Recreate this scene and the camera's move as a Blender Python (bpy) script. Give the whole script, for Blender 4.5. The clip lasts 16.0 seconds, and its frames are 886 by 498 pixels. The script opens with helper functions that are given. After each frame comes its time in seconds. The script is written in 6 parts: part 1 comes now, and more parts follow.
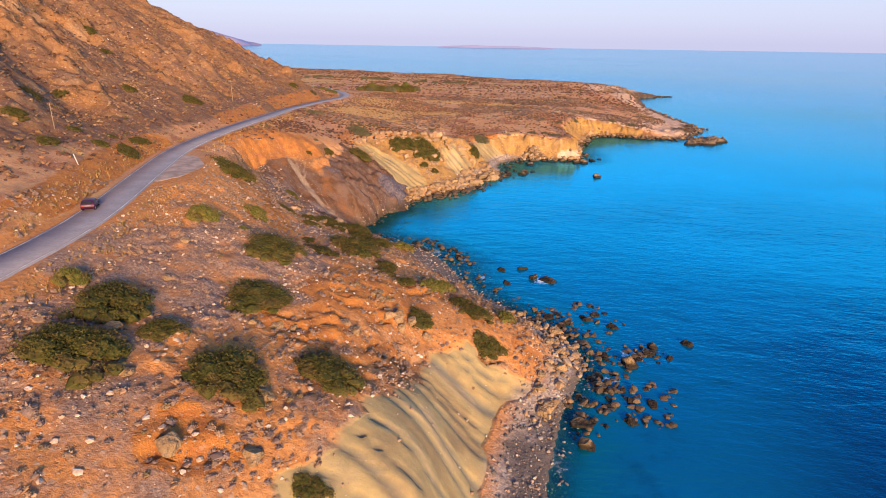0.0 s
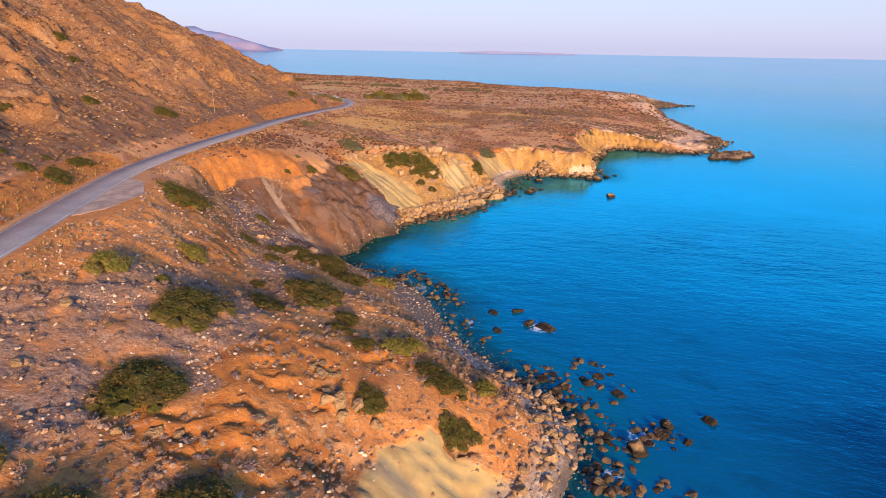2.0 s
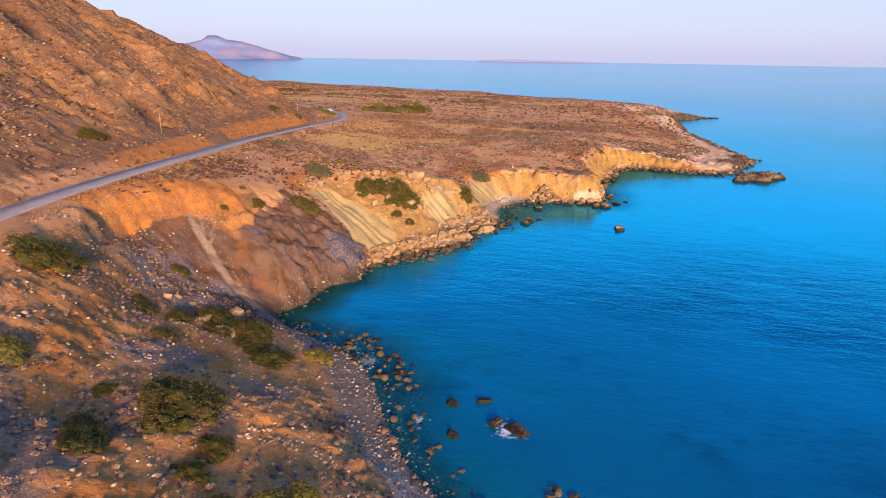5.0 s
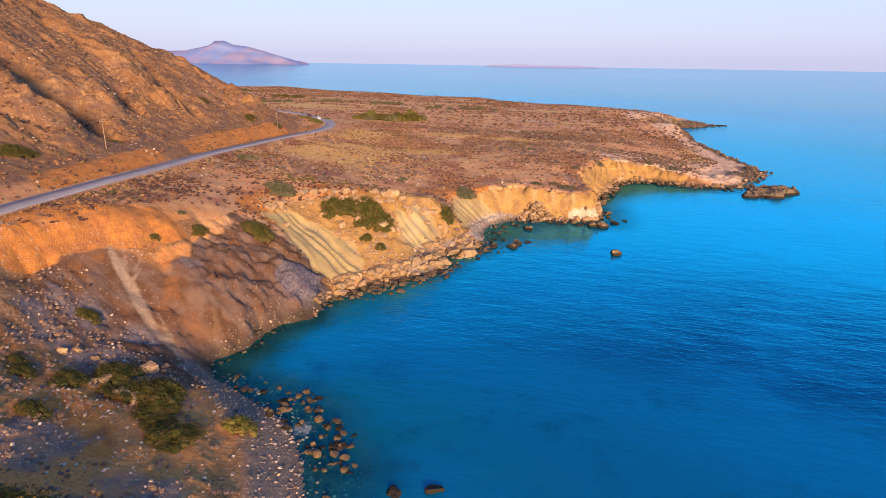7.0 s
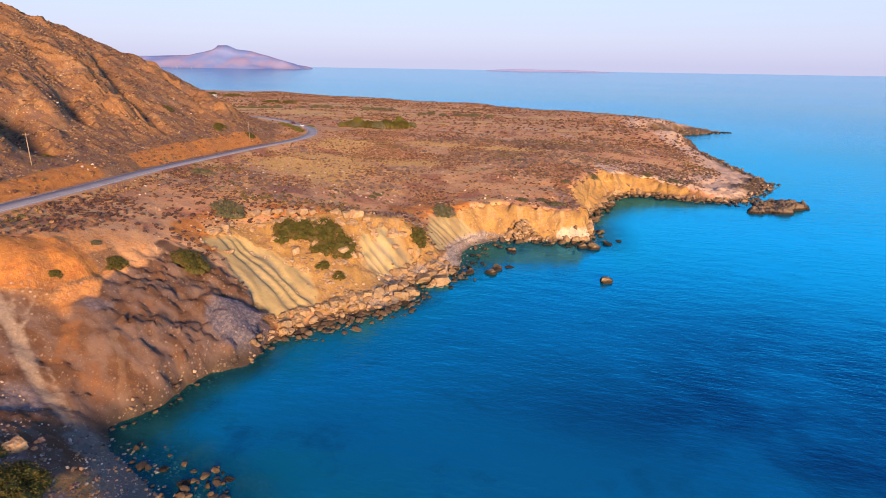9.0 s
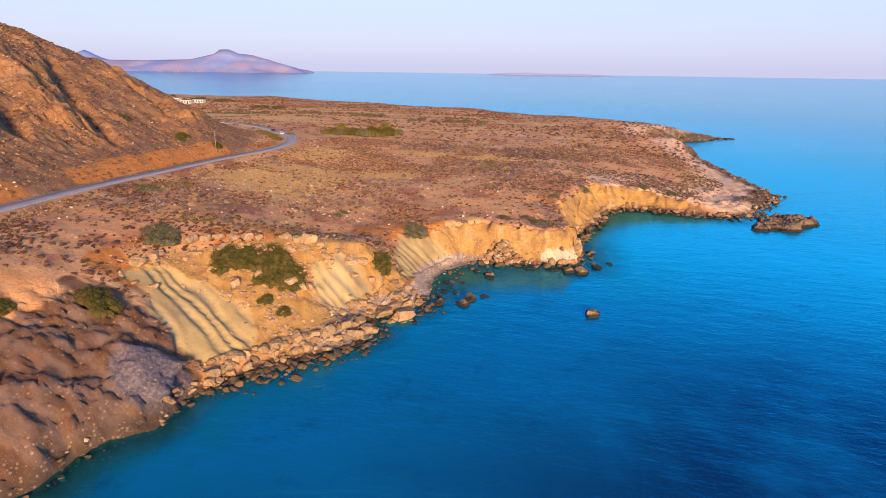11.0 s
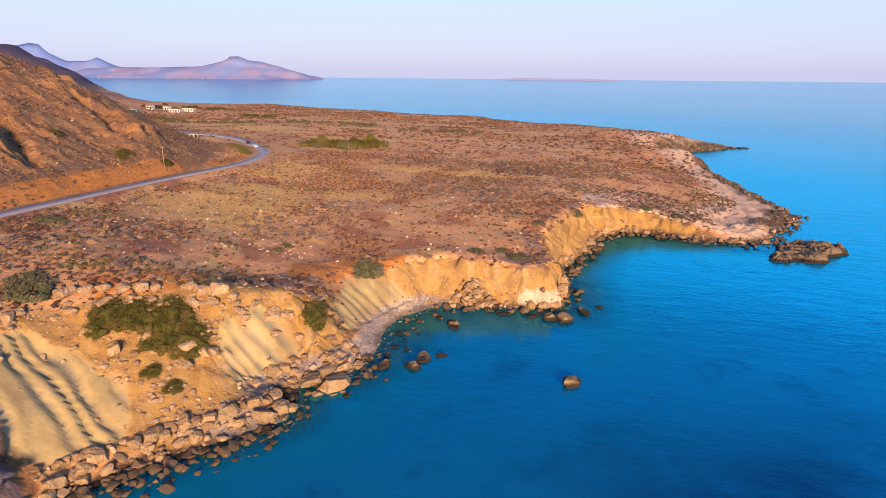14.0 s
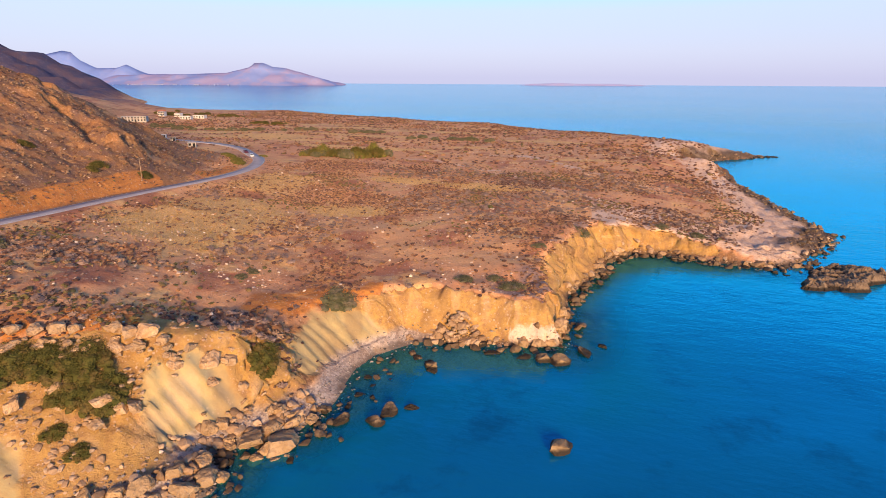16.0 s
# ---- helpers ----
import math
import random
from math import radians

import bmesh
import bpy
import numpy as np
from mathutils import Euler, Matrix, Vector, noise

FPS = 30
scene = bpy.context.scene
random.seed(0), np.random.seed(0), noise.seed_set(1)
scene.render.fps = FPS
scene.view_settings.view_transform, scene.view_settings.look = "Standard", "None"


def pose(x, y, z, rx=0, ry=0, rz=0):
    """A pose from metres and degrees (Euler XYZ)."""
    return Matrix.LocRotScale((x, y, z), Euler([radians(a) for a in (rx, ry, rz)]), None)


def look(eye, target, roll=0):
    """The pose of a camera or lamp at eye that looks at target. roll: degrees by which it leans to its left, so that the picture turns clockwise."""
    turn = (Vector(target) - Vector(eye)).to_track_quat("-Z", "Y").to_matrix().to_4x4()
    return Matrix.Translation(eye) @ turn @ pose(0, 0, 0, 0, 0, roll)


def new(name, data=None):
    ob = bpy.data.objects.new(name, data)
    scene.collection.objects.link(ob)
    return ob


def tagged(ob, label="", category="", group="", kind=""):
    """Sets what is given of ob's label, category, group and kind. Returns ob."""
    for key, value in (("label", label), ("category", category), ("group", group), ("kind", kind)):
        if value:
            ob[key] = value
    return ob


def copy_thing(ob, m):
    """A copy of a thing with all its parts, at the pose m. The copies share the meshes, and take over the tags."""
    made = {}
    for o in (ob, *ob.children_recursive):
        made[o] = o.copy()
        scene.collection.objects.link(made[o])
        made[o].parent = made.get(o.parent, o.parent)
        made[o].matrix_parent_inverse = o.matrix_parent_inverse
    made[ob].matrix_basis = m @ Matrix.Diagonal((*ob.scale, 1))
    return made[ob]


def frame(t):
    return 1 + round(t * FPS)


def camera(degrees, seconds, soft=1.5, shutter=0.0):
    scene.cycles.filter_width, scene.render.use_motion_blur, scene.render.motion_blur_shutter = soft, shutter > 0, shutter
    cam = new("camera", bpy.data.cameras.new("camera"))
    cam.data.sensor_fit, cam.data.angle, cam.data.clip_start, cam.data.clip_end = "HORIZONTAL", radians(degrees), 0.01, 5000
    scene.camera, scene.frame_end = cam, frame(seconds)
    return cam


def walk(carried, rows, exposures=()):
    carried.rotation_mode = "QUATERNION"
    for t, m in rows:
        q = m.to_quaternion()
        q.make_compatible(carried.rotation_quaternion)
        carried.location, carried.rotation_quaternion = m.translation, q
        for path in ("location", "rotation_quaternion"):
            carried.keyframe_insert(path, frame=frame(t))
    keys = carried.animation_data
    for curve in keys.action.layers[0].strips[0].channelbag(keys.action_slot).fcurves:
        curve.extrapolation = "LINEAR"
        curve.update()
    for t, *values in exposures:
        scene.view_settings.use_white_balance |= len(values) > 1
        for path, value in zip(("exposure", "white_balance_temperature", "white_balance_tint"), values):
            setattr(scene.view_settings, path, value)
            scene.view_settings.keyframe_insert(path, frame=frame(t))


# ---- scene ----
cam = camera(74.7, 16.0, soft=0.65)
PATH = [
    (0, (0.575, -2.532, 51.513), (-0.306, 16.262, 44.731), 0.86),
    (0.5, (2.168, 2.296, 51.629), (1.110, 21.095, 44.885), 0.93),
    (1, (3.718, 7.193, 51.769), (2.495, 25.996, 45.064), 0.97),
    (1.5, (5.242, 12.139, 51.924), (3.865, 30.945, 45.258), 0.99),
    (2, (6.750, 17.117, 52.087), (5.230, 35.926, 45.460), 0.99),
    (2.5, (8.254, 22.112, 52.252), (6.600, 40.924, 45.664), 0.98),
    (3, (9.759, 27.113, 52.415), (7.982, 45.927, 45.866), 0.96),
    (3.5, (11.272, 32.110, 52.572), (9.382, 50.927, 46.063), 0.94),
    (4, (12.797, 37.097, 52.721), (10.803, 55.916, 46.251), 0.92),
    (4.5, (14.336, 42.068, 52.862), (12.247, 60.890, 46.430), 0.91),
    (5, (15.890, 47.020, 52.992), (13.715, 65.846, 46.598), 0.89),
    (5.5, (17.457, 51.952, 53.113), (15.206, 70.781, 46.757), 0.88),
    (6, (19.036, 56.863, 53.226), (16.717, 75.696, 46.906), 0.86),
    (6.5, (20.626, 61.755, 53.330), (18.247, 80.592, 47.046), 0.86),
    (7, (22.222, 66.628, 53.429), (19.791, 85.470, 47.180), 0.85),
    (7.5, (23.821, 71.485, 53.524), (21.345, 90.333, 47.309), 0.85),
    (8, (25.420, 76.330, 53.617), (22.905, 95.183, 47.434), 0.84),
    (8.5, (27.014, 81.164, 53.710), (24.465, 100.023, 47.558), 0.83),
    (9, (28.598, 85.992, 53.804), (26.020, 104.857, 47.682), 0.83),
    (9.5, (30.170, 90.817, 53.901), (27.565, 109.687, 47.808), 0.81),
    (10, (31.726, 95.640, 54.003), (29.095, 114.516, 47.938), 0.79),
    (10.5, (33.262, 100.464, 54.110), (30.605, 119.345, 48.071), 0.77),
    (11, (34.778, 105.290, 54.221), (32.092, 124.175, 48.210), 0.74),
    (11.5, (36.273, 110.118, 54.338), (33.552, 129.006, 48.352), 0.70),
    (12, (37.745, 114.947, 54.457), (34.982, 133.837, 48.497), 0.66),
    (12.5, (39.198, 119.773, 54.577), (36.381, 138.663, 48.643), 0.60),
    (13, (40.634, 124.592, 54.694), (37.749, 143.481, 48.787), 0.54),
    (13.5, (42.057, 129.398, 54.803), (39.087, 148.283, 48.925), 0.48),
    (14, (43.476, 134.183, 54.899), (40.396, 153.059, 49.052), 0.42),
    (14.5, (44.898, 138.934, 54.974), (41.682, 157.799, 49.161), 0.35),
    (15, (46.335, 143.639, 55.019), (42.951, 162.486, 49.245), 0.29),
    (15.5, (47.800, 148.281, 55.023), (44.210, 167.103, 49.292), 0.25),
    (16, (49.311, 152.840, 54.974), (45.471, 171.628, 49.293), 0.21),
]
walk(cam, [(t, look(eye, target, roll)) for t, eye, target, roll in PATH])

# ---- world and sun ----
SUN_EL, SUN_AZ = radians(14), Vector((0.36, -0.93, 0))
world = bpy.data.worlds.new("sky")
scene.world = world
world.use_nodes = True
wn, wl = world.node_tree.nodes, world.node_tree.links
sky = wn.new("ShaderNodeTexSky")
sky.sky_type, sky.sun_disc = "NISHITA", False
sky.sun_elevation, sky.sun_rotation = SUN_EL, math.atan2(SUN_AZ.x, SUN_AZ.y)
sky.air_density, sky.dust_density, sky.ozone_density = 1.0, 0.6, 3.0
# the evening sky opposite the sun: lavender at the horizon, pale blue above
way = wn.new("ShaderNodeTexCoord")
split = wn.new("ShaderNodeSeparateXYZ")
wl.new(way.outputs["Generated"], split.inputs[0])
ramp = wn.new("ShaderNodeValToRGB")
wl.new(split.outputs[2], ramp.inputs[0])
# the bright blue band from 0.16 to 0.38 is added out of view to brighten the sea
for k, (p, c) in enumerate(((0.0, (0.56, 0.56, 0.83)), (1.0, (0.28, 0.30, 0.52)), (0.04, (0.62, 0.64, 0.88)), (0.10, (0.62, 0.71, 0.93)), (0.16, (0.36, 0.92, 1.75)), (0.26, (0.08, 1.30, 2.50)), (0.38, (0.04, 0.42, 1.20)), (0.60, (0.06, 0.09, 0.34)))):
    e = ramp.color_ramp.elements[k] if k < 2 else ramp.color_ramp.elements.new(p)
    e.position, e.color = p, (*c, 1)
scale = wn.new("ShaderNodeMix")
scale.data_type, scale.blend_type = "RGBA", "MIX"
scale.inputs[0].default_value = 0.85
dim = wn.new("ShaderNodeVectorMath")
dim.operation = "SCALE"
dim.inputs["Scale"].default_value = 6.6
wl.new(ramp.outputs[0], dim.inputs[0])
wl.new(sky.outputs[0], scale.inputs[6])
wl.new(dim.outputs[0], scale.inputs[7])
wn["Background"].inputs["Strength"].default_value = 0.0925
wl.new(scale.outputs[2], wn["Background"].inputs["Color"])

sun = new("sun", bpy.data.lights.new("sun", "SUN"))
sun.data.energy, sun.data.angle, sun.data.color = 5.0, radians(12), (1.0, 0.64, 0.34)
sun.matrix_world = look((0, 0, 0), Vector((-SUN_AZ.x * math.cos(SUN_EL), -SUN_AZ.y * math.cos(SUN_EL), -math.sin(SUN_EL))))
scene.view_settings.exposure = 0.9


# ---- materials ----
class Mat:
    """A node material with a few short ways to add nodes."""

    def __init__(self, name, rough=0.9, metal=0.0, spec=0.3):
        self.m = bpy.data.materials.new(name)
        self.m.use_nodes = True
        self.n, self.l = self.m.node_tree.nodes, self.m.node_tree.links
        self.b = self.n["Principled BSDF"]
        self.b.inputs["Roughness"].default_value, self.b.inputs["Metallic"].default_value = rough, metal
        self.b.inputs["Specular IOR Level"].default_value = spec
        self.where = None

    def pos(self):
        if not self.where:
            self.where = self.n.new("ShaderNodeNewGeometry").outputs["Position"]
        return self.where

    def put(self, socket, value):
        if hasattr(value, "links"):
            self.l.new(value, socket)
        else:
            socket.default_value = value

    def noise(self, scale, detail=5.0, rough=0.6, at=None, out="Fac"):
        t = self.n.new("ShaderNodeTexNoise")
        t.inputs["Scale"].default_value, t.inputs["Detail"].default_value, t.inputs["Roughness"].default_value = scale, detail, rough
        self.l.new(at or self.pos(), t.inputs["Vector"])
        return t.outputs[out]

    def cells(self, scale, out="Distance", at=None):
        t = self.n.new("ShaderNodeTexVoronoi")
        t.inputs["Scale"].default_value = scale
        self.l.new(at or self.pos(), t.inputs["Vector"])
        return t.outputs[out]

    def band(self, v, lo, hi, a=0.0, b=1.0):
        t = self.n.new("ShaderNodeMapRange")
        t.interpolation_type = "SMOOTHSTEP"
        self.put(t.inputs[0], v)
        for k, x in enumerate((lo, hi, a, b)):
            t.inputs[k + 1].default_value = x
        return t.outputs[0]

    def calc(self, op, a, b=0.0):
        t = self.n.new("ShaderNodeMath")
        t.operation = op
        self.put(t.inputs[0], a)
        self.put(t.inputs[1], b)
        return t.outputs[0]

    def mix(self, f, a, b, blend="MIX"):
        t = self.n.new("ShaderNodeMix")
        t.data_type, t.blend_type = "RGBA", blend
        self.put(t.inputs[0], f)
        for k, c in ((6, a), (7, b)):
            self.put(t.inputs[k], c if hasattr(c, "links") else (*c, 1.0))
        return t.outputs[2]

    def attr(self, name, out="Fac"):
        t = self.n.new("ShaderNodeAttribute")
        t.attribute_name = name
        return t.outputs[out]

    def chance(self):
        return self.n.new("ShaderNodeObjectInfo").outputs["Random"]

    def island(self):
        return self.n.new("ShaderNodeNewGeometry").outputs["Random Per Island"]

    def bump(self, h, strength=0.5, distance=0.1):
        t = self.n.new("ShaderNodeBump")
        t.inputs["Strength"].default_value, t.inputs["Distance"].default_value = strength, distance
        self.put(t.inputs["Height"], h)
        self.l.new(t.outputs[0], self.b.inputs["Normal"])

    def colour(self, c):
        self.put(self.b.inputs["Base Color"], c if hasattr(c, "links") else (*c, 1.0))
        return self

    def rough(self, v):
        self.put(self.b.inputs["Roughness"], v)


def ground_material():
    g = Mat("dry earth and rock", 0.95, spec=0.12)
    big, mid, fine = g.noise(0.035, 4), g.noise(0.22, 6, 0.65), g.noise(1.7, 6, 0.7)
    wob = g.calc("SUBTRACT", mid, 0.5)

    def over(c, name, colour, lo=0.38, hi=0.62, wobble=0.8):
        return g.mix(g.band(g.calc("ADD", g.attr(name), g.calc("MULTIPLY", wob, wobble)), lo, hi), c, colour)

    # open ground: tan earth with redder, browner and straw-coloured stretches
    c = g.mix(g.band(big, 0.36, 0.64), (0.58, 0.295, 0.155), (0.63, 0.365, 0.185))
    c = g.mix(g.band(g.noise(0.06, 5, 0.6), 0.5, 0.62, 0.0, 0.9), c, (0.34, 0.14, 0.085))
    c = g.mix(g.band(g.noise(0.045, 5, 0.65), 0.52, 0.64, 0.0, 0.85), c, (0.34, 0.155, 0.095))
    c = g.mix(g.band(g.noise(0.09, 4), 0.53, 0.66, 0.0, 0.85), c, (0.68, 0.43, 0.19))
    c = over(c, "straw", g.mix(g.band(fine, 0.35, 0.65), (0.72, 0.47, 0.19), (0.56, 0.34, 0.14)), 0.3, 0.8, 1.2)
    c = over(c, "slope_earth", g.mix(g.band(fine, 0.35, 0.7), (0.66, 0.30, 0.10), (0.50, 0.22, 0.08)), 0.35, 0.75)
    c = over(c, "stony", g.mix(g.band(g.noise(2.6, 7, 0.75), 0.4, 0.62), (0.225, 0.138, 0.105), (0.43, 0.305, 0.235)), 0.4, 0.9, 1.7)
    # the hill is browner, with violet-brown patches that paint in shading
    c = over(c, "hill", g.mix(g.band(mid, 0.36, 0.62), g.mix(g.band(fine, 0.38, 0.62), (0.22, 0.112, 0.058), (0.34, 0.172, 0.076)), (0.175, 0.105, 0.082)), 0.35, 0.75, 0.6)
    crumb = g.n.new("ShaderNodeSeparateColor")
    g.l.new(g.cells(0.75, "Color"), crumb.inputs[0])
    c = g.mix(g.calc("MULTIPLY", g.attr("hill"), g.band(g.calc("ADD", crumb.outputs[0], g.calc("MULTIPLY", wob, 1.2)), 0.5, 0.8, 0.0, 0.8)), c, g.mix(crumb.outputs[1], (0.16, 0.088, 0.056), (0.42, 0.24, 0.105)))
    # rock of the hill and of steep faces
    rock = g.mix(g.band(fine, 0.35, 0.7), (0.36, 0.19, 0.083), (0.21, 0.105, 0.055))
    rock = g.mix(g.band(g.noise(0.8, 5, 0.6), 0.55, 0.72, 0.0, 0.7), rock, (0.42, 0.27, 0.145))
    c = over(c, "steep", rock, 0.45, 0.75)
    beds = g.n.new("ShaderNodeMapping")
    g.l.new(g.pos(), beds.inputs["Vector"])
    beds.inputs["Scale"].default_value = (0.12, 0.12, 1.0)
    bank = g.mix(g.band(g.noise(0.6, 5, 0.6), 0.38, 0.68), (0.58, 0.24, 0.06), (0.44, 0.165, 0.05))
    bank = g.mix(g.band(g.noise(1.1, 5, 0.6, beds.outputs[0]), 0.5, 0.66, 0.0, 0.55), bank, (0.30, 0.125, 0.055))
    c = over(c, "orange", bank, 0.38, 0.62, 0.6)
    c = over(c, "cliff", g.mix(g.band(g.noise(0.35, 5, 0.65), 0.4, 0.66), (0.46, 0.28, 0.09), (0.36, 0.215, 0.085)), 0.42, 0.6, 0.6)
    c = g.mix(g.calc("MULTIPLY", g.attr("cliff"), g.band(g.noise(0.5, 6, 0.7), 0.48, 0.68, 0.0, 0.7)), c, (0.30, 0.165, 0.085))
    c = g.mix(g.calc("MULTIPLY", g.attr("cliff"), g.band(g.noise(0.8, 6, 0.7, beds.outputs[0]), 0.56, 0.70, 0.0, 0.6)), c, (0.62, 0.44, 0.25))
    # brown and violet shale of the cove, its colour darkened for the shade there
    drift = g.n.new("ShaderNodeMapping")
    g.l.new(g.pos(), drift.inputs["Vector"])
    drift.inputs["Rotation"].default_value, drift.inputs["Scale"].default_value = (0, 0, radians(38)), (0.35, 1.0, 0.5)
    strata = g.noise(0.34, 6, 0.65, drift.outputs[0])
    shale = g.mix(g.band(strata, 0.40, 0.60), (0.115, 0.060, 0.037), (0.17, 0.112, 0.092))
    shale = g.mix(g.band(g.noise(0.14, 4, 0.6), 0.56, 0.68, 0.0, 0.6), shale, (0.20, 0.092, 0.040))
    shale = g.mix(g.band(g.noise(0.9, 6, 0.7, drift.outputs[0]), 0.50, 0.72, 0.0, 0.65), shale, (0.085, 0.050, 0.036))
    c = over(c, "shale", shale, 0.3, 0.65, 0.9)
    c = over(c, "rust", g.mix(g.band(strata, 0.38, 0.62), (0.34, 0.145, 0.046), (0.17, 0.075, 0.036)), 0.4, 0.9, 1.1)
    c = over(c, "lilac", g.mix(g.band(fine, 0.4, 0.66), (0.155, 0.128, 0.138), (0.30, 0.245, 0.25)), 0.3, 0.9, 1.0)
    # violet dome of the cove, with the bluish dark of its shade in the colour
    c = over(c, "shaded_clay", g.mix(g.band(fine, 0.4, 0.66), (0.085, 0.078, 0.105), (0.19, 0.165, 0.195)), 0.3, 0.8, 0.7)
    c = over(c, "chute", g.mix(g.band(fine, 0.4, 0.65), (0.26, 0.195, 0.15), (0.36, 0.275, 0.21)), 0.35, 1.0, 1.3)
    # pale marl, with greenish grey in the rills that also carries their shade
    marl = g.mix(g.band(g.noise(0.4, 4), 0.35, 0.68), (0.47, 0.355, 0.165), (0.37, 0.295, 0.15))
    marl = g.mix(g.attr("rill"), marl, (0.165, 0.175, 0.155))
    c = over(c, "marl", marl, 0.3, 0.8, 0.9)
    # pale crust of the low point, shingle, and the dark wet edge
    c = over(c, "crust", g.mix(g.band(fine, 0.4, 0.65), g.mix(g.band(g.noise(0.16, 5, 0.7), 0.4, 0.6), (0.44, 0.29, 0.20), (0.60, 0.42, 0.31)), (0.74, 0.58, 0.48)), 0.3, 0.75, 1.4)
    c = over(c, "chalk", (0.66, 0.50, 0.40), 0.4, 0.7, 1.6)
    shingle = g.mix(g.band(g.cells(2.4, "Color"), 0.2, 0.8), (0.30, 0.25, 0.23), (0.50, 0.43, 0.385))
    c = g.mix(g.attr("beach"), c, shingle)
    c = g.mix(g.attr("wet"), c, g.mix(g.attr("beach"), (0.075, 0.055, 0.042), (0.17, 0.145, 0.13)))
    # streaks that rain has washed down the faces; haze and shade coloured into the far headland
    c = g.mix(g.calc("MULTIPLY", g.attr("face"), g.band(g.attr("streak"), 0.48, 0.70, 0.0, 0.38)), c, (0.17, 0.10, 0.07))
    c = g.mix(g.calc("MULTIPLY", g.attr("face"), g.band(g.attr("streak"), 0.40, 0.24, 0.0, 0.3)), c, (0.58, 0.42, 0.27))
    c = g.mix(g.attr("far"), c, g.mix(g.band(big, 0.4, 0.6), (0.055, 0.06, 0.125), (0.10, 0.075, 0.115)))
    # grain and small stones
    bare = g.calc("MULTIPLY", g.band(g.attr("marl"), 0.3, 0.7, 1.0, 0.25), g.band(g.attr("shale"), 0.2, 0.6, 1.0, 0.45))
    spot = g.n.new("ShaderNodeSeparateColor")
    g.l.new(g.cells(3.4, "Color"), spot.inputs[0])
    c = g.mix(g.calc("MULTIPLY", bare, g.calc("MULTIPLY", g.band(g.cells(3.4), 0.28, 0.12, 0.0, 0.8), g.band(spot.outputs[0], 0.45, 0.8))), c, g.mix(spot.outputs[1], (0.38, 0.26, 0.19), (0.68, 0.56, 0.46)))
    lump = g.n.new("ShaderNodeSeparateColor")
    g.l.new(g.cells(1.35, "Color"), lump.inputs[0])
    strewn = g.calc("MULTIPLY", g.band(g.noise(0.12, 4, 0.6), 0.42, 0.6), g.band(lump.outputs[0], 0.4, 0.7))
    c = g.mix(g.calc("MULTIPLY", bare, g.calc("MULTIPLY", strewn, g.band(g.cells(1.35), 0.36, 0.2, 0.0, 0.85))), c, g.mix(lump.outputs[1], (0.42, 0.29, 0.20), (0.58, 0.44, 0.34)))
    c = g.mix(g.calc("MULTIPLY", bare, g.band(fine, 0.44, 0.76, 0.0, 0.5)), c, (0.19, 0.095, 0.055))
    g.colour(g.mix(1.0, c, (0.90, 0.87, 0.84), "MULTIPLY"))
    h = g.calc("ADD", g.calc("MULTIPLY", mid, 1.6), g.calc("ADD", fine, g.calc("MULTIPLY", g.noise(6.0, 4), 0.35)))
    g.bump(g.calc("MULTIPLY", h, bare), 0.6, 0.5)
    return g.m


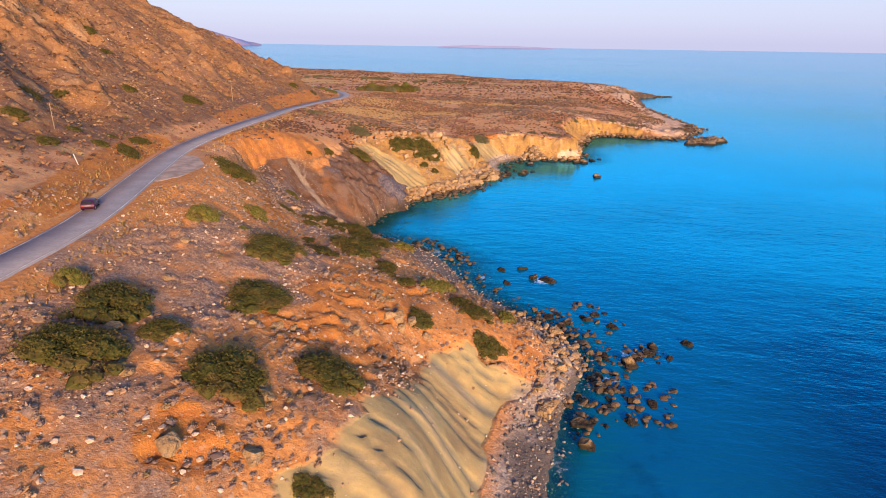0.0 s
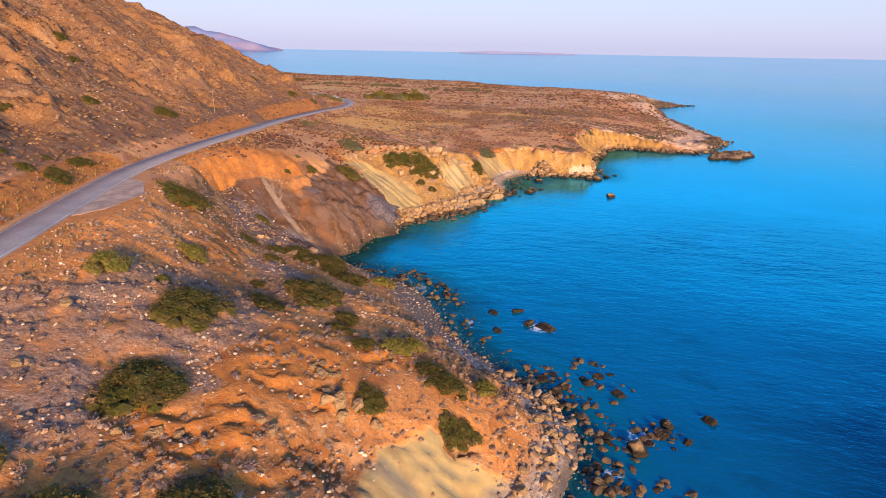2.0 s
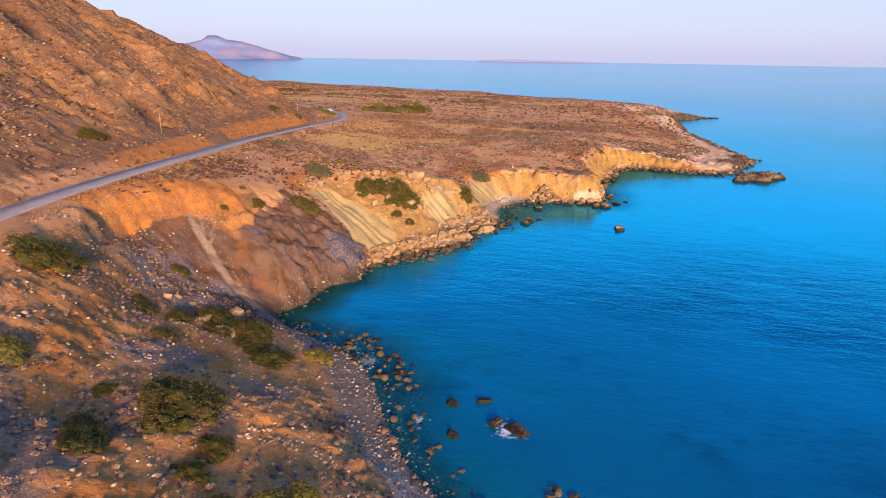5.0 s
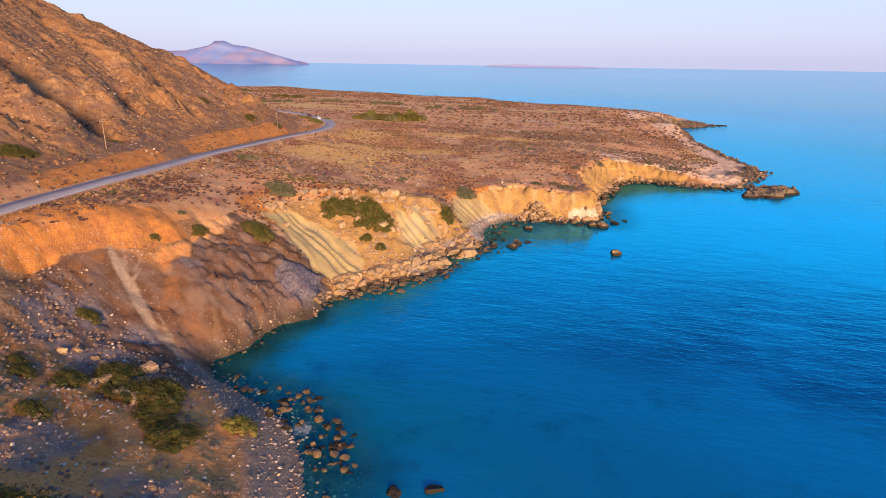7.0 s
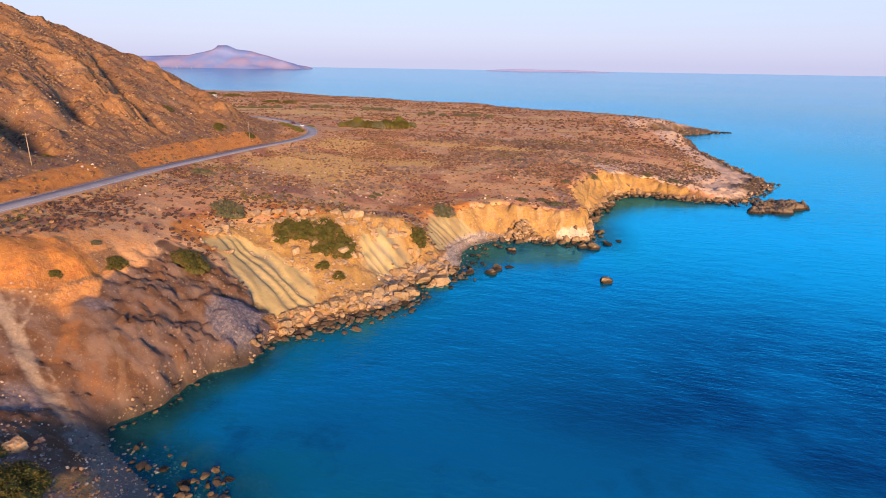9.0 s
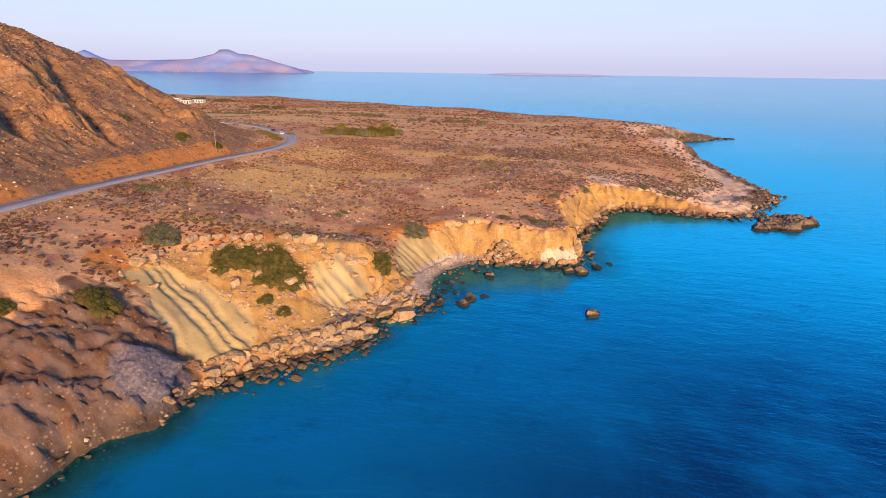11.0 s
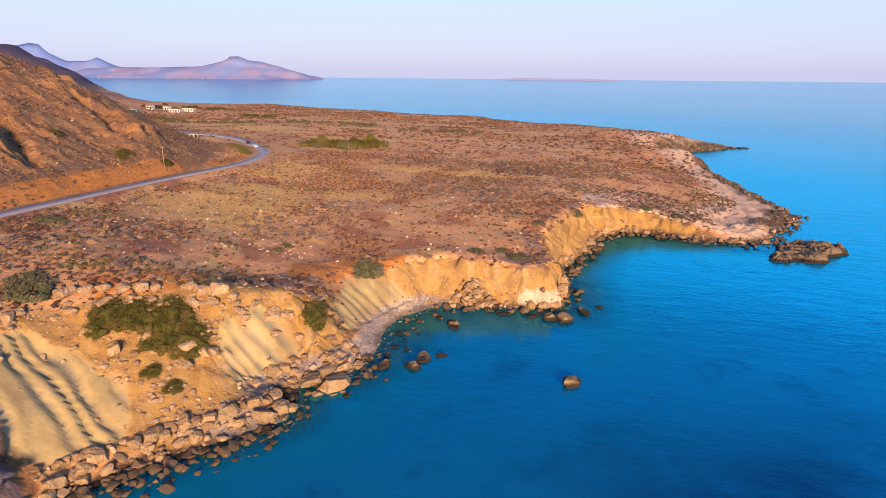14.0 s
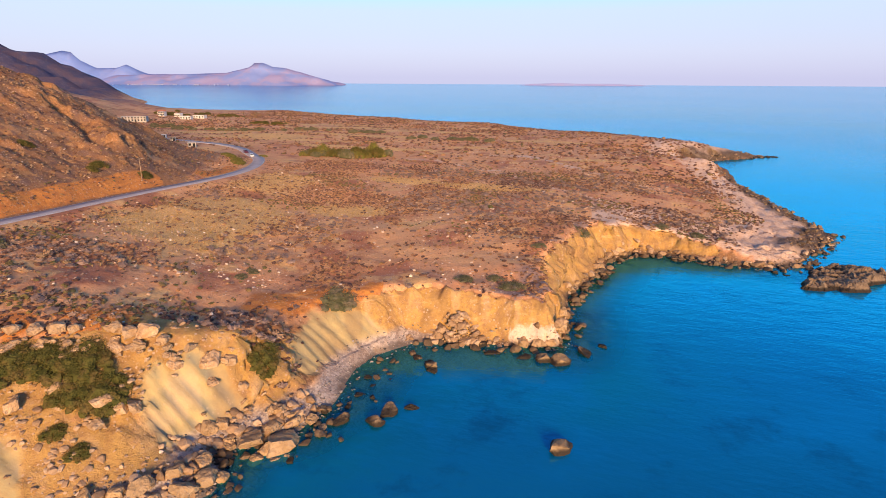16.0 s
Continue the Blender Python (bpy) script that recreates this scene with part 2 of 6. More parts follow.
def water_material():
    g = Mat("sea water", 0.2)
    d = g.attr("offshore")
    dd = g.calc("ADD", d, g.calc("MULTIPLY", g.calc("SUBTRACT", g.noise(0.03, 4), 0.5), 40.0))
    c = g.mix(g.band(dd, 4, 40), (0.0, 0.120, 0.175), (0.0, 0.112, 0.25))
    c = g.mix(g.band(dd, 50, 150), c, (0.0, 0.010, 0.055))
    c = g.mix(g.band(g.noise(0.012, 3), 0.5, 0.66, 0.0, 0.2), c, (0.0, 0.026, 0.12))
    c = g.mix(g.band(g.noise(0.022, 5, 0.6), 0.48, 0.64, 0.0, 0.6), c, (0.0, 0.135, 0.33))
    # weed and rock on the bottom near the shore
    weed = g.calc("MULTIPLY", g.band(g.noise(0.06, 6, 0.65), 0.52, 0.70), g.band(d, 20, 150, 0.55, 0.0))
    c = g.mix(weed, c, (0.0, 0.022, 0.035))
    foam = g.band(g.calc("ADD", g.attr("foam"), g.calc("MULTIPLY", g.calc("SUBTRACT", g.noise(0.9, 6, 0.7), 0.5), 1.5)), 0.72, 0.95)
    c = g.mix(foam, c, (0.75, 0.80, 0.85))
    flow = g.n.new("ShaderNodeMapping")
    g.l.new(g.pos(), flow.inputs["Vector"])
    flow.inputs["Rotation"].default_value = (0, 0, radians(24))
    flow.inputs["Scale"].default_value = (1.0, 2.3, 1.0)
    h = g.calc("ADD", g.calc("MULTIPLY", g.noise(0.11, 4, 0.6, flow.outputs[0]), 1.9), g.calc("MULTIPLY", g.noise(0.5, 3, 0.55, flow.outputs[0]), 0.6))
    wave = g.n.new("ShaderNodeBump")
    wave.inputs["Strength"].default_value, wave.inputs["Distance"].default_value = 0.15, 0.6
    g.l.new(h, wave.inputs["Height"])
    # calm slicks, long across the wind
    slick = g.n.new("ShaderNodeMapping")
    g.l.new(g.pos(), slick.inputs["Vector"])
    slick.inputs["Scale"].default_value = (0.22, 1.0, 1.0)
    g.l.new(g.band(g.noise(0.006, 4, 0.55, slick.outputs[0]), 0.42, 0.60, 0.22, 0.09), wave.inputs["Strength"])
    body, gloss, fresnel = g.n.new("ShaderNodeBsdfDiffuse"), g.n.new("ShaderNodeBsdfGlossy"), g.n.new("ShaderNodeFresnel")
    g.l.new(c, body.inputs["Color"])
    gloss.inputs["Roughness"].default_value = 0.08
    g.l.new(g.mix(g.band(fresnel.outputs[0], 0.40, 0.85), (0.18, 0.82, 1.0), (0.60, 0.84, 1.0)), gloss.inputs["Color"])
    fresnel.inputs["IOR"].default_value = 2.2
    for n in (body, gloss, fresnel):
        g.l.new(wave.outputs[0], n.inputs["Normal"])
    sea, both, clear = g.n.new("ShaderNodeMixShader"), g.n.new("ShaderNodeMixShader"), g.n.new("ShaderNodeBsdfTransparent")
    g.l.new(fresnel.outputs[0], sea.inputs[0])
    g.l.new(body.outputs[0], sea.inputs[1])
    g.l.new(gloss.outputs[0], sea.inputs[2])
    clear.inputs[0].default_value = (0.35, 0.75, 0.82, 1)
    g.l.new(g.band(d, 0.0, 16.0, 0.75, 0.0), both.inputs[0])
    g.l.new(sea.outputs[0], both.inputs[1])
    g.l.new(clear.outputs[0], both.inputs[2])
    g.l.new(both.outputs[0], g.n["Material Output"].inputs["Surface"])
    g.n.remove(g.b)
    return g.m


def plain(name, colour, rough=0.8, vary=0.25, scale=3.0, metal=0.0, bump=0.2):
    """A surface of one colour with stains and grain."""
    g = Mat(name, rough, metal)
    dark = tuple(v * (1 - vary) for v in colour)
    light = tuple(min(1, v * (1 + 0.6 * vary)) for v in colour)
    c = g.mix(g.band(g.noise(scale * 0.3, 4), 0.35, 0.65), dark, light)
    c = g.mix(g.band(g.noise(scale * 4, 5), 0.3, 0.8, 0.0, 0.4), c, dark)
    g.colour(c)
    if bump:
        g.bump(g.noise(scale * 5, 4), bump, 0.03)
    return g.m


EARTH, WATER = ground_material(), water_material()


# ---- terrain: heights from the lines of shore, cliff, road and hill ----
rng = np.random.default_rng(7)


def lattice(ix, iy, seed):
    h = (ix.astype(np.int64) * 374761393 + iy.astype(np.int64) * 668265263 + seed * 2147483647) & 0xFFFFFFFF
    h = ((h ^ (h >> 13)) * 1274126177) & 0xFFFFFFFF
    h = h ^ (h >> 16)
    return (h & 0xFFFF) / 32767.5 - 1.0


def vnoise(x, y, seed=0):
    x, y = np.asarray(x, float), np.asarray(y, float)
    ix, iy = np.floor(x), np.floor(y)
    u, v = x - ix, y - iy
    u, v = u * u * u * (u * (6 * u - 15) + 10), v * v * v * (v * (6 * v - 15) + 10)
    a, b = lattice(ix, iy, seed), lattice(ix + 1, iy, seed)
    c, d = lattice(ix, iy + 1, seed), lattice(ix + 1, iy + 1, seed)
    return (a + (b - a) * u) * (1 - v) + (c + (d - c) * u) * v


def fbm(x, y, seed=0, octaves=4):
    out, amp = 0.0, 1.0
    for k in range(octaves):
        out = out + amp * vnoise(x * 2 ** k + 17.3 * k, y * 2 ** k - 9.1 * k, seed + k)
        amp *= 0.5
    return out / 1.9


def step(a, b, v):
    k = np.clip((v - a) / (b - a), 0, 1)
    return k * k * (3 - 2 * k)


# the water's edge, from south to north and round the point
COAST = [(14, -160), (12, -60), (10, 20), (11, 55), (15, 70), (18, 77), (21, 84), (20.5, 91), (15.5, 98), (10.5, 104), (3.6, 112), (-1.5, 122), (-5, 130.5),
         (-10.4, 139), (-18, 143.5), (-28, 149.5), (-32, 154.5), (-27.3, 160.8), (-27, 167.3), (-25, 172), (-19.4, 175.6), (-20.2, 184), (-15.5, 192.5),
         (-2, 205), (5, 212), (4, 217), (-1, 219), (3, 222), (10, 227), (13, 238), (12, 249), (14, 256), (21, 264), (36, 266), (51, 268),
         (53, 280), (53, 298), (61, 318), (65, 332), (73, 342), (82, 343), (96, 338), (109, 335), (121, 338), (128, 350), (144, 373), (148, 379)]
COAST_FAR = [(146, 400), (144, 432), (142, 482), (136, 540), (134, 566), (156, 588), (190, 612), (170, 640), (130, 680), (70, 740), (-10, 800),
             (-110, 870), (-230, 950), (-380, 1000), (-520, 1025), (-640, 1060), (-700, 1097), (-760, 1180), (-870, 1330), (-980, 1440), (-1300, 1650), (-1900, 2000)]
SHORE = COAST + COAST_FAR
SHORE_XY = np.array(SHORE, float)

# road centre line with heights
ROAD = [(-34, -120, 30), (-42, -20, 29), (-48, 40, 28.4), (-50, 62, 28), (-53, 77, 27.7), (-60, 102, 27.3), (-66, 126, 27), (-68.5, 150, 26.8),
        (-70.5, 182, 26), (-73, 208, 24.8), (-77, 240, 23.2), (-79.5, 275, 21.3), (-80.5, 312, 19.6), (-79, 345, 18.2), (-80, 366, 17.4),
        (-84, 387, 17), (-93, 408, 17), (-106, 424, 17), (-124, 445, 17), (-144, 460, 17), (-169, 471, 17), (-220, 490, 17), (-300, 540, 17)]

# top edge of the cliffs and the broken ground above them
CLIFF_TOP = [(-4, 40, 13), (-4, 52, 12), (-7, 63, 11.3), (-4, 72, 10), (5, 80, 7.6), (10, 87, 5.6), (7, 95, 5), (-3, 104, 6), (-9, 112, 6), (-14, 120, 5.5), (-20, 130, 5), (-27, 140, 4.5), (-36, 148, 5)]
CLIFF_FOOT = [(2, 36, 1.8), (2.3, 52, 1.8), (2.9, 60.4, 1.7), (6, 71, 2), (9.7, 71.8, 2), (13, 75.4, 2.2), (15, 82, 2.3), (13.5, 90, 2), (11, 96, 1.8), (6, 101.5, 1.6), (0, 109, 1.6), (-6.5, 118.5, 1.6), (-11, 127, 1.6), (-16.5, 135.5, 1.6)]
SLOPE_MID = [(-16, 40, 19), (-17, 56, 18.5), (-18, 71, 18), (-15, 82, 15.5), (-14, 94, 12.5), (-21, 106, 12.5), (-26, 114, 11), (-33, 124, 10), (-40, 136, 9), (-45, 148, 10)]
SLOPE_TOP = [(-26, 40, 23), (-26, 64, 21), (-29, 79, 21.5), (-34, 92, 19.5), (-34, 107, 16.2), (-40, 118, 16.5), (-48, 128, 18), (-53, 139, 19.5)]
SHOULDER = [(-38, 40, 26), (-38, 64, 25), (-42, 84, 25.6), (-50, 106, 26), (-57, 124, 26.3), (-59, 138, 26.3)]
SCARP_TOP = [(-60.3, 143, 26.2), (-59.2, 147, 26.1), (-58.2, 151, 25.8), (-56.3, 155.6, 25.3), (-53.4, 161.6, 24.2), (-50.6, 164.4, 22.6), (-46.4, 171, 20.6), (-46.4, 178, 20.4), (-47, 188, 20.6), (-43, 197, 18)]
SCARP_FOOT = [(-58.6, 142.4, 22.6), (-57.6, 146.2, 21.8), (-56.7, 150, 21.4), (-54.9, 154.6, 20.8), (-52.1, 160.3, 20.3), (-49.5, 162.9, 19.4), (-45.2, 169.9, 18.4), (-44.4, 178, 18.2)]
COVE_MID = [(-40, 156, 8), (-37, 163, 12.5), (-33, 172, 10.5), (-29, 182, 9.5), (-32, 192, 12)]
COVE_LOW = [(-32, 158.5, 4), (-29, 164, 6.5), (-26, 173, 5), (-23, 180, 4.5), (-22.5, 187, 4.5)]
BLUFF_TOP = [(-41, 201, 16.5), (-38, 213, 17.2), (-28, 221, 17.2), (-20, 226, 16.8), (-11.5, 226, 15.9), (-7, 228, 14.5), (-2, 233, 13.5), (-3, 243, 12.4), (-5, 252, 11.6), (1, 258.5, 10.8),
             (6, 262.6, 10.2), (14, 268.4, 10.3), (22, 271.4, 10.1), (34, 270.4, 9.2), (41, 269.6, 8.9), (48, 269.8, 8.9), (49.8, 276, 9.0), (46, 290, 10.1), (49, 304, 11.2), (55, 321, 11.8), (62, 334, 10.6), (72, 345.5, 8.2), (84, 347, 6.6),
             (98, 342.5, 4.8), (108, 340, 3.4), (119, 344, 2.6), (127, 356, 2.2), (141, 375, 1.5)]
BLUFF_FOOT = [(-21, 192, 2.2), (-16, 200, 3), (-6, 209, 3), (0, 215, 2.2), (-4, 220, 2.2), (0, 225, 2.6), (6, 231, 2.6), (8, 239, 2.6), (8, 249, 2.4), (11, 257, 2.4), (18, 266.6, 2), (34, 267.4, 1.5), (49.5, 268.6, 1.5),
              (51.5, 280, 2), (51, 298, 2.4), (58.5, 319, 2.6), (63.5, 333, 2.4), (73, 343.6, 1.8), (84, 345, 1.6), (97, 340, 1.3)]
BLUFF_MID = [(-31, 205, 11), (-24, 213, 11.5), (-15, 218, 11.5), (-10, 222, 11), (-6, 224.5, 9)]
PLATEAU = [(-60, 200, 23), (-58, 225, 21.5), (-36, 241, 18.4), (-60, 262, 19.5), (-28, 280, 13.6), (-62, 300, 18.2), (3, 309, 12.4), (-28, 343, 11.8), (25, 290, 10.7), (-60, 350, 16.4),
           (40, 340, 12.6), (19, 420, 12.3), (-46, 410, 14.5), (80, 400, 10.5), (118, 419, 7.2), (110, 365, 4.6), (100, 470, 12.5), (128, 495, 12), (60, 520, 13), (-40, 520, 15), (-150, 540, 17),
           (120, 566, 10.5), (129, 573, 10.5), (150, 594, 9.5), (168, 614, 5.5), (20, 620, 13), (-100, 660, 14.5), (80, 660, 11), (-20, 730, 12), (-240, 680, 14.5), (-150, 800, 11.5), (-320, 900, 11), (-420, 800, 15)]
HILL_FOOT = [(-60, -60, 36), (-66, 40, 33.5), (-68, 80, 32.5), (-80, 131, 31.7), (-84, 165, 31.5), (-86, 200, 30), (-88, 240, 27.8), (-88, 272, 26), (-86, 304, 23.6), (-87, 335, 21.5), (-95, 372, 18.5)]
HILL_MID = [(-100, 60, 48), (-104, 120, 45), (-106, 160, 43.5), (-108, 200, 41), (-110, 240, 38), (-106, 269, 34.5), (-104, 307, 31.3), (-100, 322, 32), (-109, 348, 33), (-114, 368, 27)]
HILL_HIGH = [(-150, 60, 84), (-150, 140, 72), (-150, 190, 70), (-150, 240, 64.5), (-146, 285, 56.5), (-138, 312, 49.5), (-127, 340, 42.5), (-126, 360, 36.5)]
HILL_CREST = [(-230, 60, 138), (-230, 160, 126), (-230, 240, 108.5), (-218, 295, 88.5), (-200, 328, 75), (-180, 343, 65.5), (-160, 356, 54), (-142, 362, 45), (-126, 372, 33)]
HILL_BACK = [(-420, 100, 190), (-400, 260, 150), (-330, 330, 105), (-270, 372, 70), (-215, 400, 42), (-175, 418, 24), (-150, 412, 20), (-330, 520, 18), (-520, 420, 90), (-700, 500, 150), (-700, 200, 230)]
FAR_HILL = [(-740, 1110, 6), (-820, 1160, 10), (-905, 1270, 15), (-995, 1280, 38), (-1040, 1290, 70), (-1095, 1300, 103), (-1200, 1300, 112), (-1100, 1150, 95), (-1000, 1090, 45), (-900, 1010, 20), (-1300, 1100, 130), (-1300, 1450, 110), (-1600, 1500, 120), (-800, 880, 20), (-1000, 880, 50)]


HOLLOW = [(-46, 134), (-43.5, 127), (-36, 113), (-31, 103), (-27, 95.5)]
# gullies and ribs of the hill: line, depth or height, half width
GULLIES = [([(-175, 246), (-141, 232), (-125, 229), (-113, 226), (-104, 223), (-95, 220)], 6.5, 11), ([(-150, 166), (-128, 152), (-114, 145), (-105, 139), (-97, 136), (-87, 128), (-76, 119)], 3.0, 9),
           ([(-165, 172), (-140, 180), (-124, 186)], 4.0, 9), ([(-150, 316), (-141, 308), (-118, 288), (-107, 283), (-97, 275)], 3.4, 5), ([(-128, 335), (-116, 332), (-106, 326)], 3.5, 6), ([(-110, 100), (-95, 92), (-82, 86)], 4.0, 9),
           ([(-186, 300), (-170, 290), (-158, 281)], 4.0, 7), ([(-120, 262), (-114, 256), (-106, 250)], 3.5, 5)]
RIBS = [([(-165, 214), (-140, 212), (-112, 208), (-102, 205), (-95, 206), (-90, 203)], 5.5, 9), ([(-140, 126), (-118, 124), (-100, 118), (-86, 108)], 2.2, 8), ([(-113, 243), (-108, 239.5)], 4.5, 6.5), ([(-150, 292), (-124, 277), (-108, 270)], 2.6, 7)]


def along(line, gap):
    out = []
    for a, b in zip(line, line[1:]):
        a, b = np.array(a, float), np.array(b, float)
        n = max(1, int(np.hypot(*(b - a)[:2]) / gap))
        out += [a + (b - a) * k / n for k in range(n)]
    return out + [np.array(line[-1], float)]


def near_line(px, py, line, chunk=60000):
    """Distance to an open line, the place along it, and its height there."""
    line = np.array(line, float)
    a, b = line[:-1], line[1:]
    d = (b - a)[:, :2]
    l2 = (d ** 2).sum(1)
    start = np.r_[0, np.cumsum(np.sqrt(l2))][:-1]
    dist, arc, hgt = np.empty(len(px)), np.empty(len(px)), np.zeros(len(px))
    for i in range(0, len(px), chunk):
        x, y = px[i:i + chunk, None], py[i:i + chunk, None]
        k = np.clip(((x - a[:, 0]) * d[:, 0] + (y - a[:, 1]) * d[:, 1]) / l2, 0, 1)
        q = np.hypot(x - a[:, 0] - k * d[:, 0], y - a[:, 1] - k * d[:, 1])
        m = q.argmin(1)
        r = np.arange(len(m))
        dist[i:i + chunk], arc[i:i + chunk] = q[r, m], start[m] + k[r, m] * np.sqrt(l2[m])
        if line.shape[1] > 2:
            hgt[i:i + chunk] = a[m, 2] + k[r, m] * (b - a)[m, 2]
    return dist, arc, hgt


LAND_POLY = np.vstack([SHORE_XY, [(-6000, 2400), (-6000, -400), (14, -400)]])


def inside(px, py):
    odd = np.zeros(len(px), bool)
    for (x0, y0), (x1, y1) in zip(LAND_POLY, np.roll(LAND_POLY, -1, 0)):
        cross = ((y0 > py) != (y1 > py)) & (px < (x1 - x0) * (py - y0) / ((y1 - y0) or 1e-9) + x0)
        odd ^= cross
    return odd


def control():
    pts = [(x, y, 0.0) for x, y in along(COAST, 5)] + [(x, y, 0.5) for x, y in along(COAST_FAR, 30)]
    for line, gap in ((ROAD, 8), (CLIFF_TOP, 5), (CLIFF_FOOT, 5), (SLOPE_MID, 6), (SLOPE_TOP, 6), (SHOULDER, 7), (SCARP_TOP, 4), (SCARP_FOOT, 4), (COVE_MID, 5),
                      (COVE_LOW, 4), (BLUFF_TOP, 4), (BLUFF_FOOT, 4), (BLUFF_MID, 5), (HILL_FOOT, 12), (HILL_MID, 14), (HILL_HIGH, 20), (HILL_CREST, 20)):
        pts += [tuple(p) for p in along(line, gap)]
    for a, b in zip(BLUFF_TOP[6:], BLUFF_TOP[7:]):  # level ground behind the brow
        d = np.array(b[:2], float) - a[:2]
        n = np.array([-d[1], d[0]]) / np.hypot(*d)
        for back in (2.0, 6.0, 11.0):
            pts.append((*(np.array(a[:2]) + d / 2 + n * back), (a[2] + b[2]) / 2 + 0.02 * back))
    pts += [tuple(map(float, p)) for p in PLATEAU + HILL_BACK + FAR_HILL]
    pts = np.array(pts)
    keep = []
    for i, p in enumerate(pts):
        if not keep or np.hypot(*(pts[keep, :2] - p[:2]).T).min() > 0.7:
            keep.append(i)
    return pts[keep]


CONTROL = control()
_r = np.hypot(CONTROL[:, None, 0] - CONTROL[None, :, 0], CONTROL[:, None, 1] - CONTROL[None, :, 1])
_one = np.ones((len(CONTROL), 1))
WEIGHT = np.linalg.solve(np.block([[_r + 0.0 * np.eye(len(CONTROL)), _one], [_one.T, np.zeros((1, 1))]]), np.r_[CONTROL[:, 2], 0])


def spread(px, py, chunk=12000):
    out = np.empty(len(px))
    for i in range(0, len(px), chunk):
        out[i:i + chunk] = np.hypot(px[i:i + chunk, None] - CONTROL[:, 0], py[i:i + chunk, None] - CONTROL[:, 1]) @ WEIGHT[:-1] + WEIGHT[-1]
    return out


# stretches of bare pale marl, as outlines
MARL = [[(-15, 26), (-13.5, 38), (-11.4, 44), (-7.7, 53), (-4.5, 70), (1, 76), (7, 75), (12.5, 74.5), (8, 70), (5.2, 60), (4.8, 46), (4.6, 26)],
        [(-39.5, 205), (-38, 198), (-30, 193), (-23, 190.5), (-13.2, 199), (-17, 205), (-26, 207.5), (-33, 207)],
        [(-11.5, 223.5), (-7.2, 227), (-2, 229), (2.5, 227.5), (0, 222), (-3.5, 215.2), (-8.5, 216)],
        [(1, 250), (3, 257), (9.4, 262.5), (16, 262), (11, 254), (10, 249), (7, 240), (3, 243)]]


MARL_AXIS = [(0.2, 0.98), (0.42, 0.91), (0.15, 0.99), (0.22, 0.97)]  # across the rills of each


def marl_mask(px, py):
    m, across = np.zeros(len(px)), np.zeros(len(px))
    wob = 2.6 * fbm(px / 5, py / 5, 31, 5) + 0.5 * fbm(px / 1.6, py / 1.6, 37, 3)
    for ring, (ax, ay) in zip(MARL, MARL_AXIS):
        ring = np.array(ring, float)
        near = (np.abs(px - ring[:, 0].mean()) < 45) & (np.abs(py - ring[:, 1].mean()) < 45)
        x, y = px[near], py[near]
        odd = np.zeros(len(x), bool)
        for (x0, y0), (x1, y1) in zip(ring, np.roll(ring, -1, 0)):
            odd ^= ((y0 > y) != (y1 > y)) & (x < (x1 - x0) * (y - y0) / ((y1 - y0) or 1e-9) + x0)
        d = near_line(x, y, np.vstack([ring, ring[:1]]))[0] * np.where(odd, 1, -1)
        own = step(*((-1.2, 1.6) if ring[0, 1] < 150 else (-2.6, 2.6)), d + wob[near])
        across[near] = np.where(own > m[near], x * ax + y * ay, across[near])
        m[near] = np.maximum(m[near], own)
    return m, across + np.where(py > 150, 2.0, 1.2) * fbm(px / 9, py / 9, 61, 3)


def blocks(x, y, seed):
    """Broken rock: cells with a height of their own, tilted faces and cracks between them."""
    ix, iy = np.floor(x), np.floor(y)
    best, second, val = np.full(len(x), 9.0), np.full(len(x), 9.0), np.zeros(len(x))
    for a in (-1, 0, 1):
        for b in (-1, 0, 1):
            jx, jy = ix + a, iy + b
            cx, cy = jx + 0.5 + 0.45 * lattice(jx, jy, seed), jy + 0.5 + 0.45 * lattice(jx, jy, seed + 1)
            d = np.hypot(x - cx, y - cy)
            h = lattice(jx, jy, seed + 2) + 0.9 * lattice(jx, jy, seed + 3) * (x - cx) + 0.9 * lattice(jx, jy, seed + 4) * (y - cy)
            closer = d < best
            second = np.where(closer, best, np.minimum(second, d))
            val = np.where(closer, h, val)
            best = np.minimum(best, d)
    return val - 0.8 * (1 - step(0.0, 0.16, second - best))


def rills(bend, py):
    """0 in the bed of a rill, 1 between two."""
    gap = np.where(py > 213, 2.6, 3.6)
    k = bend / gap + 0.7 * vnoise(bend / 5.3, bend * 0, 62)
    own = lattice(np.floor(k + 0.5 * (k % 1.0 > 0.5)), 0 * k, 66)  # some rills are deep, most are faint
    return np.abs(k % 1.0 - 0.5) * 2 / (0.72 + 0.4 * (own + 1)) + np.where(own < -0.3, np.where(py > 150, 0.06, 0.18), 0.0)


def ledges(px, py):
    """Where the orange rock of the near slope breaks through."""
    m = np.zeros(len(px))
    for cx, cy, rx, ry in ((-19.5, 57.6, 5, 3.4), (-17, 63.5, 3.4, 4.4), (-16, 72.5, 3.6, 4), (-12.5, 71, 3, 3.5), (-7, 85, 3, 3), (-10, 62, 2.6, 4.5), (-12.4, 53, 2.6, 5), (-22, 36, 4, 4)):
        m = np.maximum(m, 1 - step(0.6, 1.15, np.hypot((px - cx) / rx, (py - cy) / ry) + 0.4 * fbm(px / 3, py / 3, 79, 3)))
    return m


